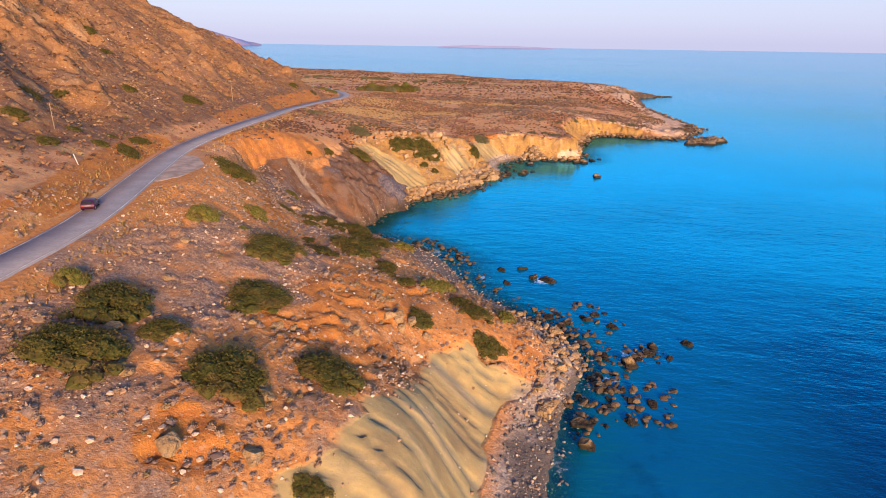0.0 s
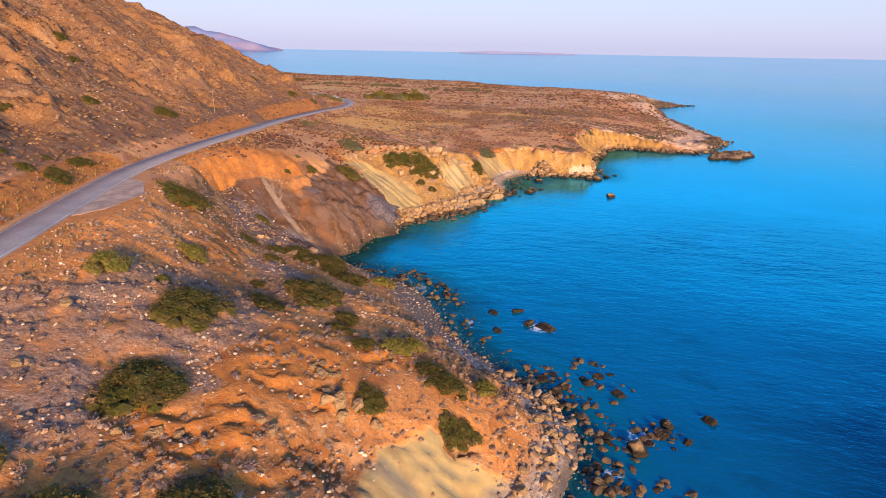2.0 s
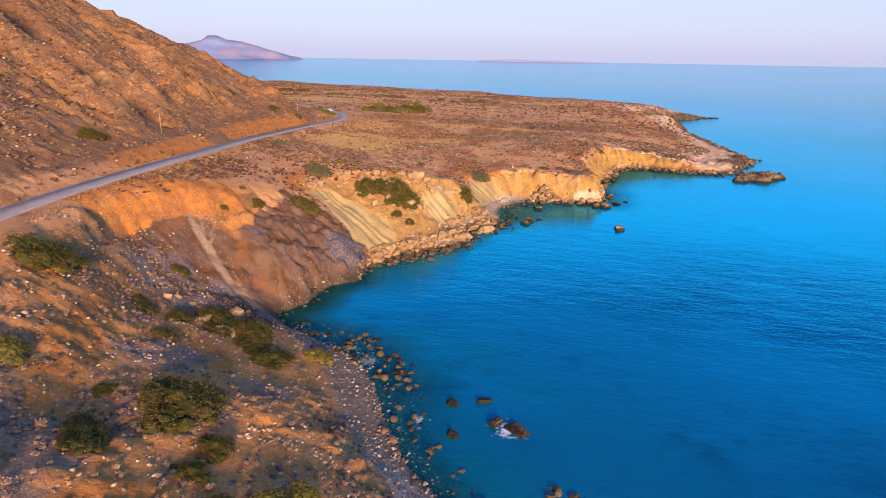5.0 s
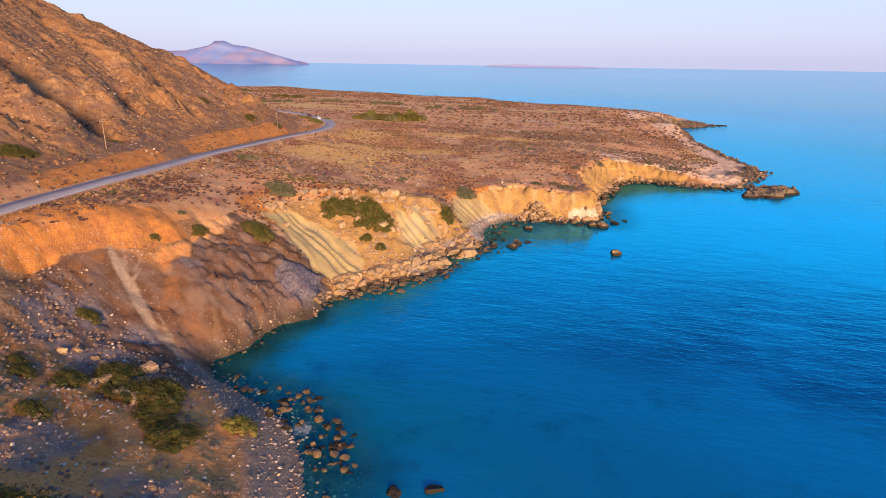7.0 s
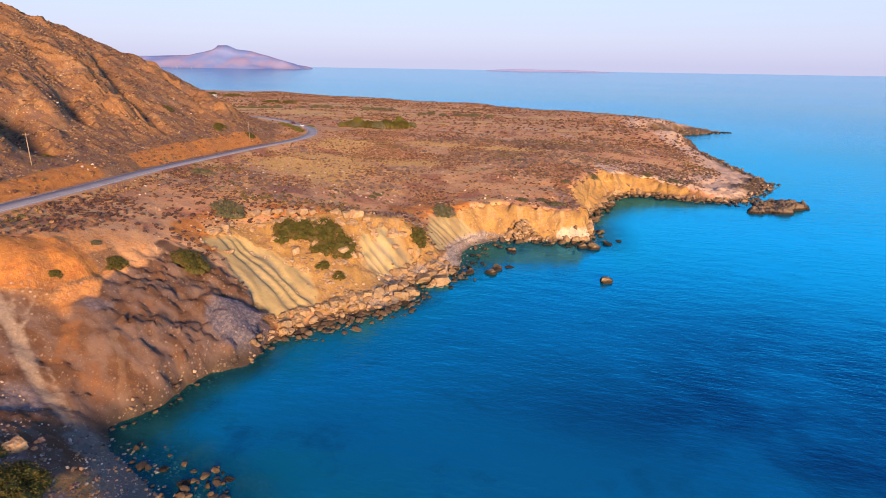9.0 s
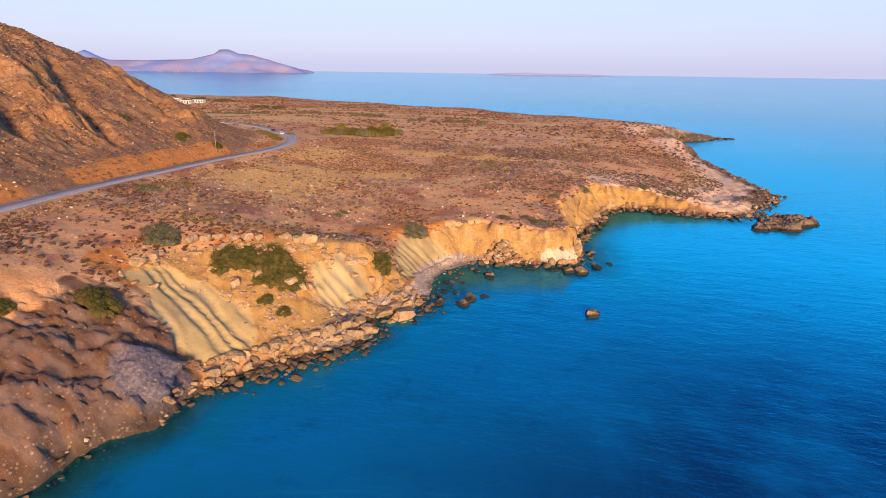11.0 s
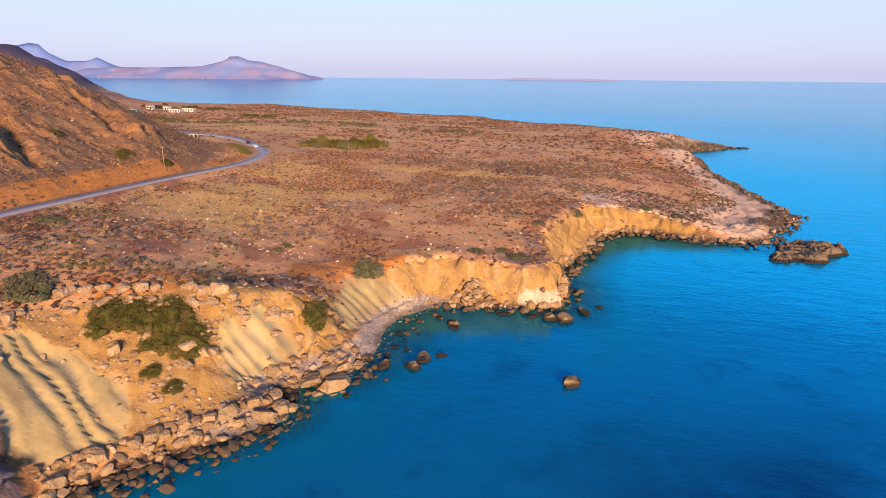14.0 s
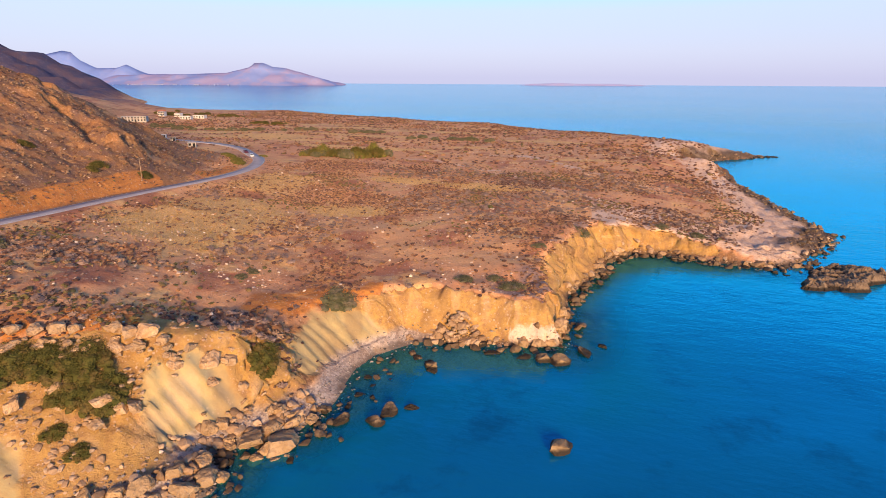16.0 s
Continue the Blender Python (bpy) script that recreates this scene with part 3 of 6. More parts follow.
def relief(px, py, shape=None):
    """Height of the ground, with its broken surface, and the masks that colour it."""
    px, py = np.asarray(px, float).ravel(), np.asarray(py, float).ravel()
    base = spread(px, py)
    d, arc, _ = near_line(px, py, SHORE_XY)
    land = inside(px, py)
    rd, _, rz = near_line(px, py, ROAD)
    if shape:  # on a grid: (its x, its y)
        gy, gx = (q.ravel() for q in np.gradient(base.reshape(len(shape[1]), len(shape[0])), shape[1], shape[0]))
    else:
        e = 1.2
        gx, gy = (spread(px + e, py) - base) / e, (spread(px, py + e) - base) / e
    slope = np.hypot(gx, gy)
    marl, bend = marl_mask(px, py)
    marl = marl * step(1.0, 2.2, base)
    low = np.interp(py, [150, 330], [30, 21])
    hill = step(low, low + 10, base) * step(-55, -85, px)
    far = step(500, 800, py)
    z = base.copy()
    z += (0.55 * fbm(px / 14, py / 14, 3, 4) + 0.22 * fbm(px / 3.1, py / 3.1, 5, 3)) * step(0.5, 4, base) * (1 - 0.75 * marl) * (1 + 0.6 * hill)
    ledge = step(0.05, 0.3, fbm(px / 7 + 0.2 * fbm(px / 3, py / 3, 15, 2), py / 9, 13, 3))
    z += 0.38 * (ledge - 0.4) * step(40, 60, py) * (1 - step(150, 190, py)) * step(4, 8, base) * (1 - marl) * (1 - step(-48, -60, px))
    scarp = (1 - step(3, 6, near_line(px, py, SCARP_TOP)[0])) * step(138, 146, py)
    steep = step(0.35, 0.9, slope) * (1 - marl) * (1 - 0.75 * scarp)
    # broken ledges of orange rock on the near slope, stepping down towards the sea
    tier = 0.62 * px - 0.78 * py + 1.6 * fbm(px / 5, py / 5, 77, 3)
    lift = tier / 3.1 % 1.0
    z += 0.85 * ledges(px, py) * (1 - marl) * (np.minimum(lift, (1 - lift) * 6) - 0.4 + 0.3 * blocks(px / 1.8, py / 1.8, 78))
    # the hollow behind the brow of the near slope
    z -= 1.0 * (1 - step(0.8, 6.0, near_line(px, py, HOLLOW)[0] + 0.8 * fbm(px / 3, py / 3, 72, 3)))
    z += steep * (1 - far) * (0.6 * fbm(px / 5, py / 5, 11, 4) - 0.35 * np.abs(fbm(arc / 6.5, d / 9, 21, 3)))
    cove = (1 - step(0.8, 1.15, np.hypot((px + 36) / 20, (py - 167) / 26))) * step(0.8, 3, base) * (1 - scarp)
    calm = 1 - step(0.75, 1.2, np.hypot((px + 42) / 19, (py - 134) / 18))
    rough = steep * (1 - far) * step(1.5, 3.5, base) * (1 - 0.85 * np.maximum(cove, calm))
    z += rough * (0.5 * blocks(px / 3.4, py / 3.4, 23) + 0.28 * blocks(px / 1.5, py / 1.5, 29))
    z += ledge * step(4, 8, base) * (1 - far) * (1 - marl) * (1 - steep) * (1 - step(150, 200, py)) * (1 - 0.8 * calm) * 0.25 * blocks(px / 2.2, py / 2.2, 27)
    dome = 1 - step(0.4, 1.0, np.hypot((px + 24) / 6, (py - 183) / 6))
    z += cove * (1 - dome) * (0.30 * fbm((px - 0.6 * py) / 4.5, (py + 0.5 * px) / 14, 67, 4) + 0.34 * blocks((px - 0.5 * py) / 2.9, (py + 0.4 * px) / 5, 67) + 0.16 * blocks(px / 1.5, py / 1.7, 68) + 0.7 * step(9, 3, base) * blocks(px / 2.6, py / 3.2, 69)) + 1.8 * dome
    knoll = (1 - step(0.75, 1.15, np.hypot((px + 31) / 14, (py - 178) / 16))) * (1 - marl) * step(0.5, 2.5, base) * (1 - 0.6 * dome)
    z += knoll * (0.5 * blocks((px + 0.7 * py) / 6, (py - 0.7 * px) / 2.6, 74) + 0.4 * blocks(px / 1.7, py / 2.1, 75) + 0.5 * fbm(px / 4, py / 4, 76, 4))
    # rocky ribs and gullies of the hill
    rib = np.abs(fbm((px + 0.4 * py) / 34, (py - 0.5 * px) / 60, 41, 4))
    z += hill * (2.0 * (0.3 - rib) + 1.5 * fbm(px / 13, py / 13, 43, 4) + (1 - far) * (0.35 * blocks(px / 4.2, py / 4.2, 45) + 0.3 * blocks(px / 2.1, py / 2.1, 46)))
    for sign, lines in ((-1, GULLIES), (1, RIBS)):
        for line, cut, wide in lines:
            z += sign * hill * cut * (1 - step(0.4, wide, near_line(px, py, line)[0] + 1.5 * fbm(px / 6, py / 6, 57, 3)))
    crag = fbm(px / 22, py / 16, 47, 3) + 0.4 * (1 - step(0.5, 1.0, np.hypot((px + 107) / 20, (py - 336) / 14))) + 0.3 * (1 - step(0.5, 1.0, np.hypot((px + 112) / 12, (py - 205) / 12)))
    outcrop = hill * (1 - far) * step(0.14, 0.34, crag)
    z += 3.0 * hill * (1 - step(0.45, 0.75, np.hypot((px + 107) / 17, (py - 336) / 12) + 0.25 * fbm(px / 5, py / 5, 48, 3)))
    z += outcrop * (1.6 + 0.9 * blocks(px / 5.5, py / 5.5, 49) + 0.7 * blocks(px / 2.4, py / 2.4, 53))
    z += far * hill * (34 * (0.25 - np.abs(fbm(px / 210, py / 140, 51, 5))) + 9 * fbm(px / 60, py / 60, 54, 4))
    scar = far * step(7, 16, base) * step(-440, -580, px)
    tier = 26 * (np.floor(z / 26) + step(0.4, 0.7, z / 26 % 1.0))
    z += scar * 0.8 * (tier - z) + scar * 4 * fbm(px / 45, py / 45, 56, 3)
    z += far * step(6, 20, base) * (1 - hill) * 2.5 * fbm(px / 40, py / 40, 55, 3)
    point = step(330, 345, py) * step(88, 105, px) * (1 - step(18, 34, d)) * (1 - far)
    z += point * step(0.2, 1.2, base) * (0.45 * blocks(px / 4.5, py / 4.5, 58) + 0.35 * blocks(px / 2.2, py / 2.2, 59) + 0.5 * fbm(px / 8, py / 8, 60, 3))
    # rills of the marl, running down to the shore
    wave = rills(bend, py)
    z -= marl * np.where(py > 150, np.where(py > 238, 0.4, 0.85) + 0.6 * fbm(px / 6, py / 6, 63, 3), 0.6) * (1 - step(0.0, np.where(py > 150, 0.75, 0.34), wave)) * step(1.0, 3.0, base)
    # the road and its cutting
    flat = 1 - step(3.4, 6.5, rd)
    z = z * (1 - flat) + (rz - 0.12) * flat
    bay = 1 - step(4.6, 7.5, near_line(px, py, [(-60.6, 120.5), (-54.4, 96.5)])[0])
    z = z * (1 - bay) + (rz - 0.14) * bay
    # the crack under the orange scarp
    z -= 2.0 * np.exp(-(near_line(px, py, [(-54.4, 135), (-55.8, 140.8), (-56.6, 146.4), (-55.9, 150.4)])[0] / 0.75) ** 2)
    z -= 0.8 * np.exp(-(near_line(px, py, SCARP_FOOT[1:])[0] / 0.6) ** 2) * step(-0.3, 0.2, fbm(px / 5, py / 5, 73, 2))
    # seabed
    deep = -np.minimum(0.25 + 0.16 * d + 0.25 * fbm(px / 6, py / 6, 71, 3) * np.minimum(d, 4), 9.0)
    z = np.where(land, np.maximum(z, 0.12 + np.minimum(d, 3) * 0.12), deep)
    return z, dict(dist=np.where(land, d, -d), arc=arc, slope=slope, marl=marl, hill=hill, road=rd, base=base, land=land, outcrop=outcrop, far=far, scar=scar, gx=gx, gy=gy, bend=bend)


# ---- end of terrain ----


# ---- mesh helpers ----
def mesh_from(name, verts, faces, material, smooth=True):
    me = bpy.data.meshes.new(name)
    verts, faces = np.asarray(verts, np.float32), np.asarray(faces, np.int32)
    me.vertices.add(len(verts))
    me.vertices.foreach_set("co", verts.ravel())
    n, k = faces.shape
    me.loops.add(n * k)
    me.loops.foreach_set("vertex_index", faces.ravel())
    me.polygons.add(n)
    me.polygons.foreach_set("loop_start", np.arange(0, n * k, k, dtype=np.int32))
    me.update(calc_edges=True)
    me.polygons.foreach_set("use_smooth", np.full(n, smooth))
    me.materials.append(material)
    return me


def set_attr(me, name, values):
    a = me.attributes.new(name, "FLOAT", "POINT")
    a.data.foreach_set("value", np.asarray(values, np.float32))


def graded(stops):
    """Coordinates whose spacing runs through the (place, spacing) stops."""
    out, (at, _) = [], stops[0]
    while at < stops[-1][0]:
        out.append(at)
        at += float(np.interp(at, [s[0] for s in stops], [s[1] for s in stops]))
    return np.array(out + [stops[-1][0]])


def grid_faces(nx, ny):
    i = (np.arange(ny - 1)[:, None] * nx + np.arange(nx - 1)[None, :]).ravel()
    return np.stack([i, i + 1, i + nx + 1, i + nx], 1)


# ---- ground and sea ----
FIELD = {}


def lookup(px, py):
    """Height of the built ground and its masks, read off the grid."""
    px, py = np.atleast_1d(np.asarray(px, float)), np.atleast_1d(np.asarray(py, float))
    xs, ys = FIELD["xs"], FIELD["ys"]
    i, j = np.clip(np.searchsorted(xs, px) - 1, 0, len(xs) - 2), np.clip(np.searchsorted(ys, py) - 1, 0, len(ys) - 2)
    u, v = np.clip((px - xs[i]) / (xs[i + 1] - xs[i]), 0, 1), np.clip((py - ys[j]) / (ys[j + 1] - ys[j]), 0, 1)
    out = {k: (q[j, i] * (1 - u) + q[j, i + 1] * u) * (1 - v) + (q[j + 1, i] * (1 - u) + q[j + 1, i + 1] * u) * v for k, q in FIELD["maps"].items()}
    return out["z"], out


def ground(px, py):
    return lookup(px, py)[0]


def build_ground():
    xs = graded([(-2600, 120), (-1350, 26), (-880, 24), (-300, 9), (-140, 1.7), (-120, 1.2), (-70, 0.85), (-40, 0.55), (25, 0.55), (60, 0.75), (125, 0.85), (150, 1.5), (235, 3.0)])
    ys = graded([(-200, 20), (10, 3.0), (35, 0.62), (120, 0.58), (230, 0.62), (262, 0.62), (265, 0.33), (273, 0.33), (277, 0.8), (331, 1.0), (336, 0.5), (347, 0.5), (352, 1.2), (420, 2.4), (640, 4.5), (1000, 12), (1700, 30), (2300, 90)])
    X, Y = np.meshgrid(xs, ys)
    x, y = X.ravel(), Y.ravel()
    z, m = relief(x, y, (xs, ys))
    m["layby"] = 1 - step(4.6, 5.6, near_line(x, y, [(-60.6, 120.5), (-54.4, 96.5)])[0])
    m["bare"] = np.maximum(step(195, 199, y) * (1 - step(230, 235, y)) * step(-42, -40, x) * (1 - step(6, 9, x)) * (m["base"] < 16.4), 1 - step(0.9, 1.1, np.hypot((x + 36) / 19, (y - 168) / 25)), 1 - step(7, 9, near_line(x, y, SCARP_TOP)[0]))
    FIELD.update(xs=xs, ys=ys, maps={k: np.asarray(v, float).reshape(X.shape) for k, v in dict(z=z, **{k: m[k] for k in ("dist", "slope", "marl", "road", "base", "hill", "bare", "layby")}).items()})
    d, base, slope = m["dist"], m["base"], m["slope"]
    # cliff faces break into blocks and ledges
    face = step(0.55, 1.1, slope) * (1 - m["marl"]) * (1 - 0.8 * (1 - step(6, 10, near_line(x, y, SCARP_TOP)[0])) * (y > 140)) * (1 - m["far"]) * step(0.8, 2.5, z) * step(4.5, 8, m["road"]) * (1 - 0.75 * (1 - step(0.8, 1.1, np.hypot((x + 39) / 24, (y - 155) / 40))))
    push = face * np.where((x > -5) & (x < 50.5) & (y > 255) & (y < 275), 0.45, 1.15) * (1.0 * blocks(m["arc"] / 4.2 + 0.5 * fbm(x / 4, y / 4, 133, 2), z / 2.3, 131) + 0.45 * blocks(m["arc"] / 1.3, z / 1.0, 137) + 0.8 * fbm(m["arc"] / 7, z / 6, 139, 3))
    fall = np.maximum(slope, 1e-3)
    me = mesh_from("ground", np.stack([x - m["gx"] / fall * push, y - m["gy"] / fall * push, z], 1), grid_faces(len(xs), len(ys)), EARTH)
    near_scarp = near_line(x, y, SCARP_TOP)[0]
    west = x < np.interp(y, [r[1] for r in ROAD[:16]], [r[0] for r in ROAD[:16]])
    cut = west * step(3.4, 4.6, m["road"]) * (1 - step(7, 12, m["road"])) * step(0.25, 0.5, 0.5 + 0.5 * vnoise(y / 21, x / 40, 81)) * (y < 380)
    rim = (1 - step(1, 9, near_line(x, y, SLOPE_MID)[0])) * step(-0.35, 0.3, fbm(x / 8, y / 8, 83, 3))
    edge = near_line(x, y, BLUFF_TOP)[0]
    brow = (1 - step(3, 11, edge)) * step(-0.5, 0.1, fbm(x / 13, y / 13, 84, 3)) * (x < 12) * (y > 196)
    bank = 0.9 * (1 - step(1.0, 3.2, near_line(x, y, [(-47.8, 131), (-46, 126.5), (-37.6, 108), (-34.6, 101), (-31, 93.5)])[0] + 1.2 * fbm(x / 3, y / 3, 156, 3)))
    warm = 0.85 * (1 - step(0.5, 1.0, np.hypot((x + 13) / 11, (y - 80) / 9))) * step(-0.3, 0.2, fbm(x / 7, y / 7, 157, 3))
    for cx, cy, rx, ry in ((10.6, 80.6, 3.2, 3.4), (-4, 86.5, 4.5, 2.5), (-9, 79.5, 3, 3), (1, 92.2, 3.5, 2), (-7.6, 96.5, 2.5, 2.5), (-16.5, 75.5, 4, 2.5), (-12, 78.4, 3, 2), (-43, 121, 3, 5), (-38.5, 109, 2.4, 7)):
        warm = np.maximum(warm, 0.9 * (1 - step(0.5, 1.15, np.hypot((x - cx) / rx, (y - cy) / ry) + 0.5 * fbm(x / 3, y / 3, 160, 4))))
    warm = np.maximum(warm, 0.95 * ledges(x, y))
    foot_z = near_line(x, y, SCARP_FOOT)[2]
    ledge = (1 - step(4.5, 8, near_scarp)) * step(138, 143, y) * (1 - step(170, 178, y)) * step(-1.4, 0.5, base - foot_z + 1.2 * fbm(x / 6, y / 6, 153, 3))
    orange = np.clip(np.maximum.reduce([bank, warm, ledge, cut, 0.9 * rim, 0.85 * brow]), 0, 1)
    slope_earth = (1 - step(150, 215, y)) * step(-64, -50, x) + m["hill"] * 0.6 * step(0.1, 0.5, fbm(x / 20, y / 20, 88, 3))
    stony = 0.65 * (1 - step(60, 150, y)) * step(-0.1, 0.35, fbm(x / 13, y / 13, 85, 3)) * step(-52, -44, x) * (base > 8) + 0.45 * step(0.0, 0.45, fbm(x / 45, y / 20, 86, 3)) * (y > 225) * (base < 22)
    stony = np.maximum(stony, 0.8 * np.maximum.reduce([1 - step(0.5, 1.0, np.hypot((x - cx) / rx, (y - cy) / ry)) for cx, cy, rx, ry in ((-31, 80, 15, 22), (-40, 62, 12, 18), (-31, 56, 8, 12), (-23, 70, 6, 10), (-36, 44, 10, 10))]))
    cove = np.hypot((x + 38) / 22, (y - 165) / 31)
    shale = (1 - step(0.85, 1.15, cove)) * (1 - ledge) * (1 - step(0.5, 3, base - foot_z) * (near_scarp < 9)) * (0.8 + 0.2 * step(-38, -28, x)) * (1 - step(191, 196, y + 4 * fbm(x / 6, y / 6, 161, 3))) * (1 - step(14.5, 18.5, base + 4 * fbm(x / 7, y / 7, 159, 4)) * step(158, 166, y))
    rust = np.zeros(len(x))
    for cx, cy, rx, ry in ((-40, 159.5, 3.2, 4.5), (-36.5, 157.5, 3.6, 2.6), (-53, 154, 3, 6), (-46, 164, 4, 3), (-36, 172, 2.6, 3), (-52, 141, 3, 5)):
        rust = np.maximum(rust, 0.62 * (1 - step(0.4, 1.2, np.hypot((x - cx) / rx, (y - cy) / ry) + 0.6 * fbm(x / 3, y / 3, 158, 4))))
    chute = 1 - step(0.1, 1.4, np.abs(near_line(x, y, [(-51.6, 159.4), (-48.5, 157.1), (-46.3, 156.4), (-41.7, 153.1), (-38.3, 151.9), (-34.1, 149.8)])[0] - 0.2) - np.interp(x, [-52, -46, -40, -34], [-0.3, 0.35, 0.1, -0.3]))
    for a, b in (((-50.0, 160.6), (-47.2, 157.2)), ((-47.8, 162), (-46.6, 157.6)), ((-41.5, 155.5), (-33.5, 150.6))):
        chute = np.maximum(chute, 0.8 * (1 - step(0.1, 0.8, near_line(x, y, [a, b])[0])))
    lilac = np.zeros(len(x))
    for cx, cy, r in ((-24, 181, 4.5), (-48, 146, 5), (-41, 149, 5), (-39, 139, 8), (-47, 138, 6), (-32, 136, 6), (-40.5, 167, 3), (-27, 133, 5), (-23, 101, 9), (-31, 115, 7), (-17, 113, 6)):
        lilac = np.maximum(lilac, 0.7 * (1 - step(0.4, 1.2, np.hypot(x - cx, y - cy) / r + 0.7 * fbm(x / 4, y / 4, 154, 4))))
    shaded_clay = 1 - step(0.75, 1.2, np.hypot((x + 23.2) / 6, (y - 181.8) / 6.4) + 0.25 * fbm(x / 3, y / 3, 155, 3))
    lilac = np.maximum(lilac, 0.75 * (1 - step(4, 13, edge)) * (x > 12) * step(-0.3, 0.3, fbm(x / 14, y / 10, 149, 3)) * (slope < 0.5))
    bluff = step(194, 200, y) * (1 - step(234, 238, y)) * step(-44, -40, x) * (1 - step(6, 9, x)) * (d > 0) * (base < 16.6)
    cliff = np.maximum(step(0.7, 1.2, slope) * (y > 222) * (x > -6) * (d > 0) * (d < 30), 0.62 * bluff)
    cliff = np.maximum(cliff, 0.9 * step(515, 530, y) * (1 - step(604, 612, y)) * step(95, 110, x) * (1 - step(10, 18, d)) * step(1.2, 2.4, base) * step(0.12, 0.3, slope))
    crust = step(320, 350, y + 0.35 * x - 25) * (1 - step(16, 44, d)) * (x > 60) * (d > 0) * (1 - step(0.5, 0.9, slope))
    for cx, cy, r in ((26, 474, 9), (36, 468, 7), (54, 443, 5), (18, 428, 4), (-8, 415, 4)):
        crust = np.maximum(crust, 1 - step(0.5, 1.0, np.hypot((x - cx) / r, (y - cy) / (0.6 * r))))
    # the pale track over the heath
    track = near_line(x, y, [(11, 470), (27, 473), (36, 469), (51, 447), (70, 424), (88, 405)])[0]
    crust = np.maximum(crust, 1 - step(0.8, 2.2, track + 1.2 * fbm(x / 6, y / 6, 147, 2)))
    crust = np.maximum(crust, 0.8 * (1 - step(0.6, 1.8, near_line(x, y, [(-30, 446), (-12, 445), (26, 417), (47, 388), (76, 368)])[0] + 0.9 * fbm(x / 6, y / 6, 148, 2))))
    chalk = (1 - step(0.5, 1.1, np.hypot((x - 46) / 7, (y - 268) / 6) + 0.25 * fbm(x / 3, z / 2, 150, 3))) * (1 - step(2.0, 7.0, z + 2.5 * fbm(x / 4, z / 4, 151, 3)))
    straw = np.zeros(len(x))
    for cx, cy, rx, ry in ((-48, 298, 30, 40), (-20, 330, 20, 12), (-60, 360, 16, 26), (-160, 522, 70, 16), (-90, 545, 60, 8), (-125, 610, 80, 12), (-230, 590, 60, 10), (20, 383, 34, 9), (-10, 388, 24, 8), (-2, 500, 30, 6), (-70, 482, 60, 9), (-190, 555, 90, 12), (-45, 590, 70, 8), (35, 548, 40, 7), (-120, 505, 50, 7), (-150, 640, 90, 9), (-20, 640, 60, 7), (60, 465, 24, 5)):
        straw = np.maximum(straw, 1 - step(0.45, 1.1, np.hypot((x - cx) / rx, (y - cy) / ry) + 0.3 * fbm(x / 12, y / 12, 89, 3)))
    FIELD["maps"]["straw"] = straw.reshape(X.shape)
    beach = (1 - step(1.8, 3.2, z)) * (1 - step(5, 9, np.abs(d))) * (y < 266) * (1 - step(148, 153, y) * (1 - step(202, 208, y)))
    wet = (1 - step(0.25, 1.0 + 0.9 * (y > 275) + 2.6 * step(150, 156, y) * (1 - step(180, 190, y)), z + 0.6 * fbm(x / 2, y / 2, 152, 3))) * step(-6, 0, d)
    ragged = d + 7 * fbm(x / 9, y / 9, 145, 4)
    wet = np.maximum(wet, 0.95 * (1 - step(5, 14, ragged)) * np.maximum(step(345, 360, y) * step(112, 124, x), step(596, 606, y) * step(140, 150, x)) * (d > -2))
    wet = np.maximum(wet, 0.9 * beach * step(104, 116, y) * (1 - step(150, 154, y)))  # dark stones below the slope
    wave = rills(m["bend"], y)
    streak = 0.5 + 0.5 * fbm(m["arc"] / 2.2 + 1.2 * fbm(x / 5, y / 5, 141, 3), d / 7, 143, 5)
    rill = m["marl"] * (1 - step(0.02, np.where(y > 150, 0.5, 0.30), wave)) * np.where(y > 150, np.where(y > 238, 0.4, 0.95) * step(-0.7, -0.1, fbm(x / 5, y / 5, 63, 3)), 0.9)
    steep = np.clip(step(0.5, 1.0, slope) + m["outcrop"], 0, 1)
    for name, v in (("orange", orange), ("slope_earth", slope_earth), ("stony", stony), ("shale", shale), ("chute", chute), ("rust", rust), ("cliff", cliff), ("crust", crust), ("chalk", chalk), ("straw", straw), ("beach", beach), ("wet", wet), ("lilac", lilac), ("shaded_clay", shaded_clay), ("hill", step(np.interp(y, [150, 330], [30, 21]) - 5, np.interp(y, [150, 330], [30, 21]) + 2, base) * step(-64, -82, x) * (1 - m["far"])),
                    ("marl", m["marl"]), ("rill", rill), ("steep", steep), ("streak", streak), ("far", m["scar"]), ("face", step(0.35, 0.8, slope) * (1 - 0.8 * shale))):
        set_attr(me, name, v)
    return tagged(new("ground", me), "dry orange and brown coastal land with cliffs and a rocky hill", "ground", kind="structure")


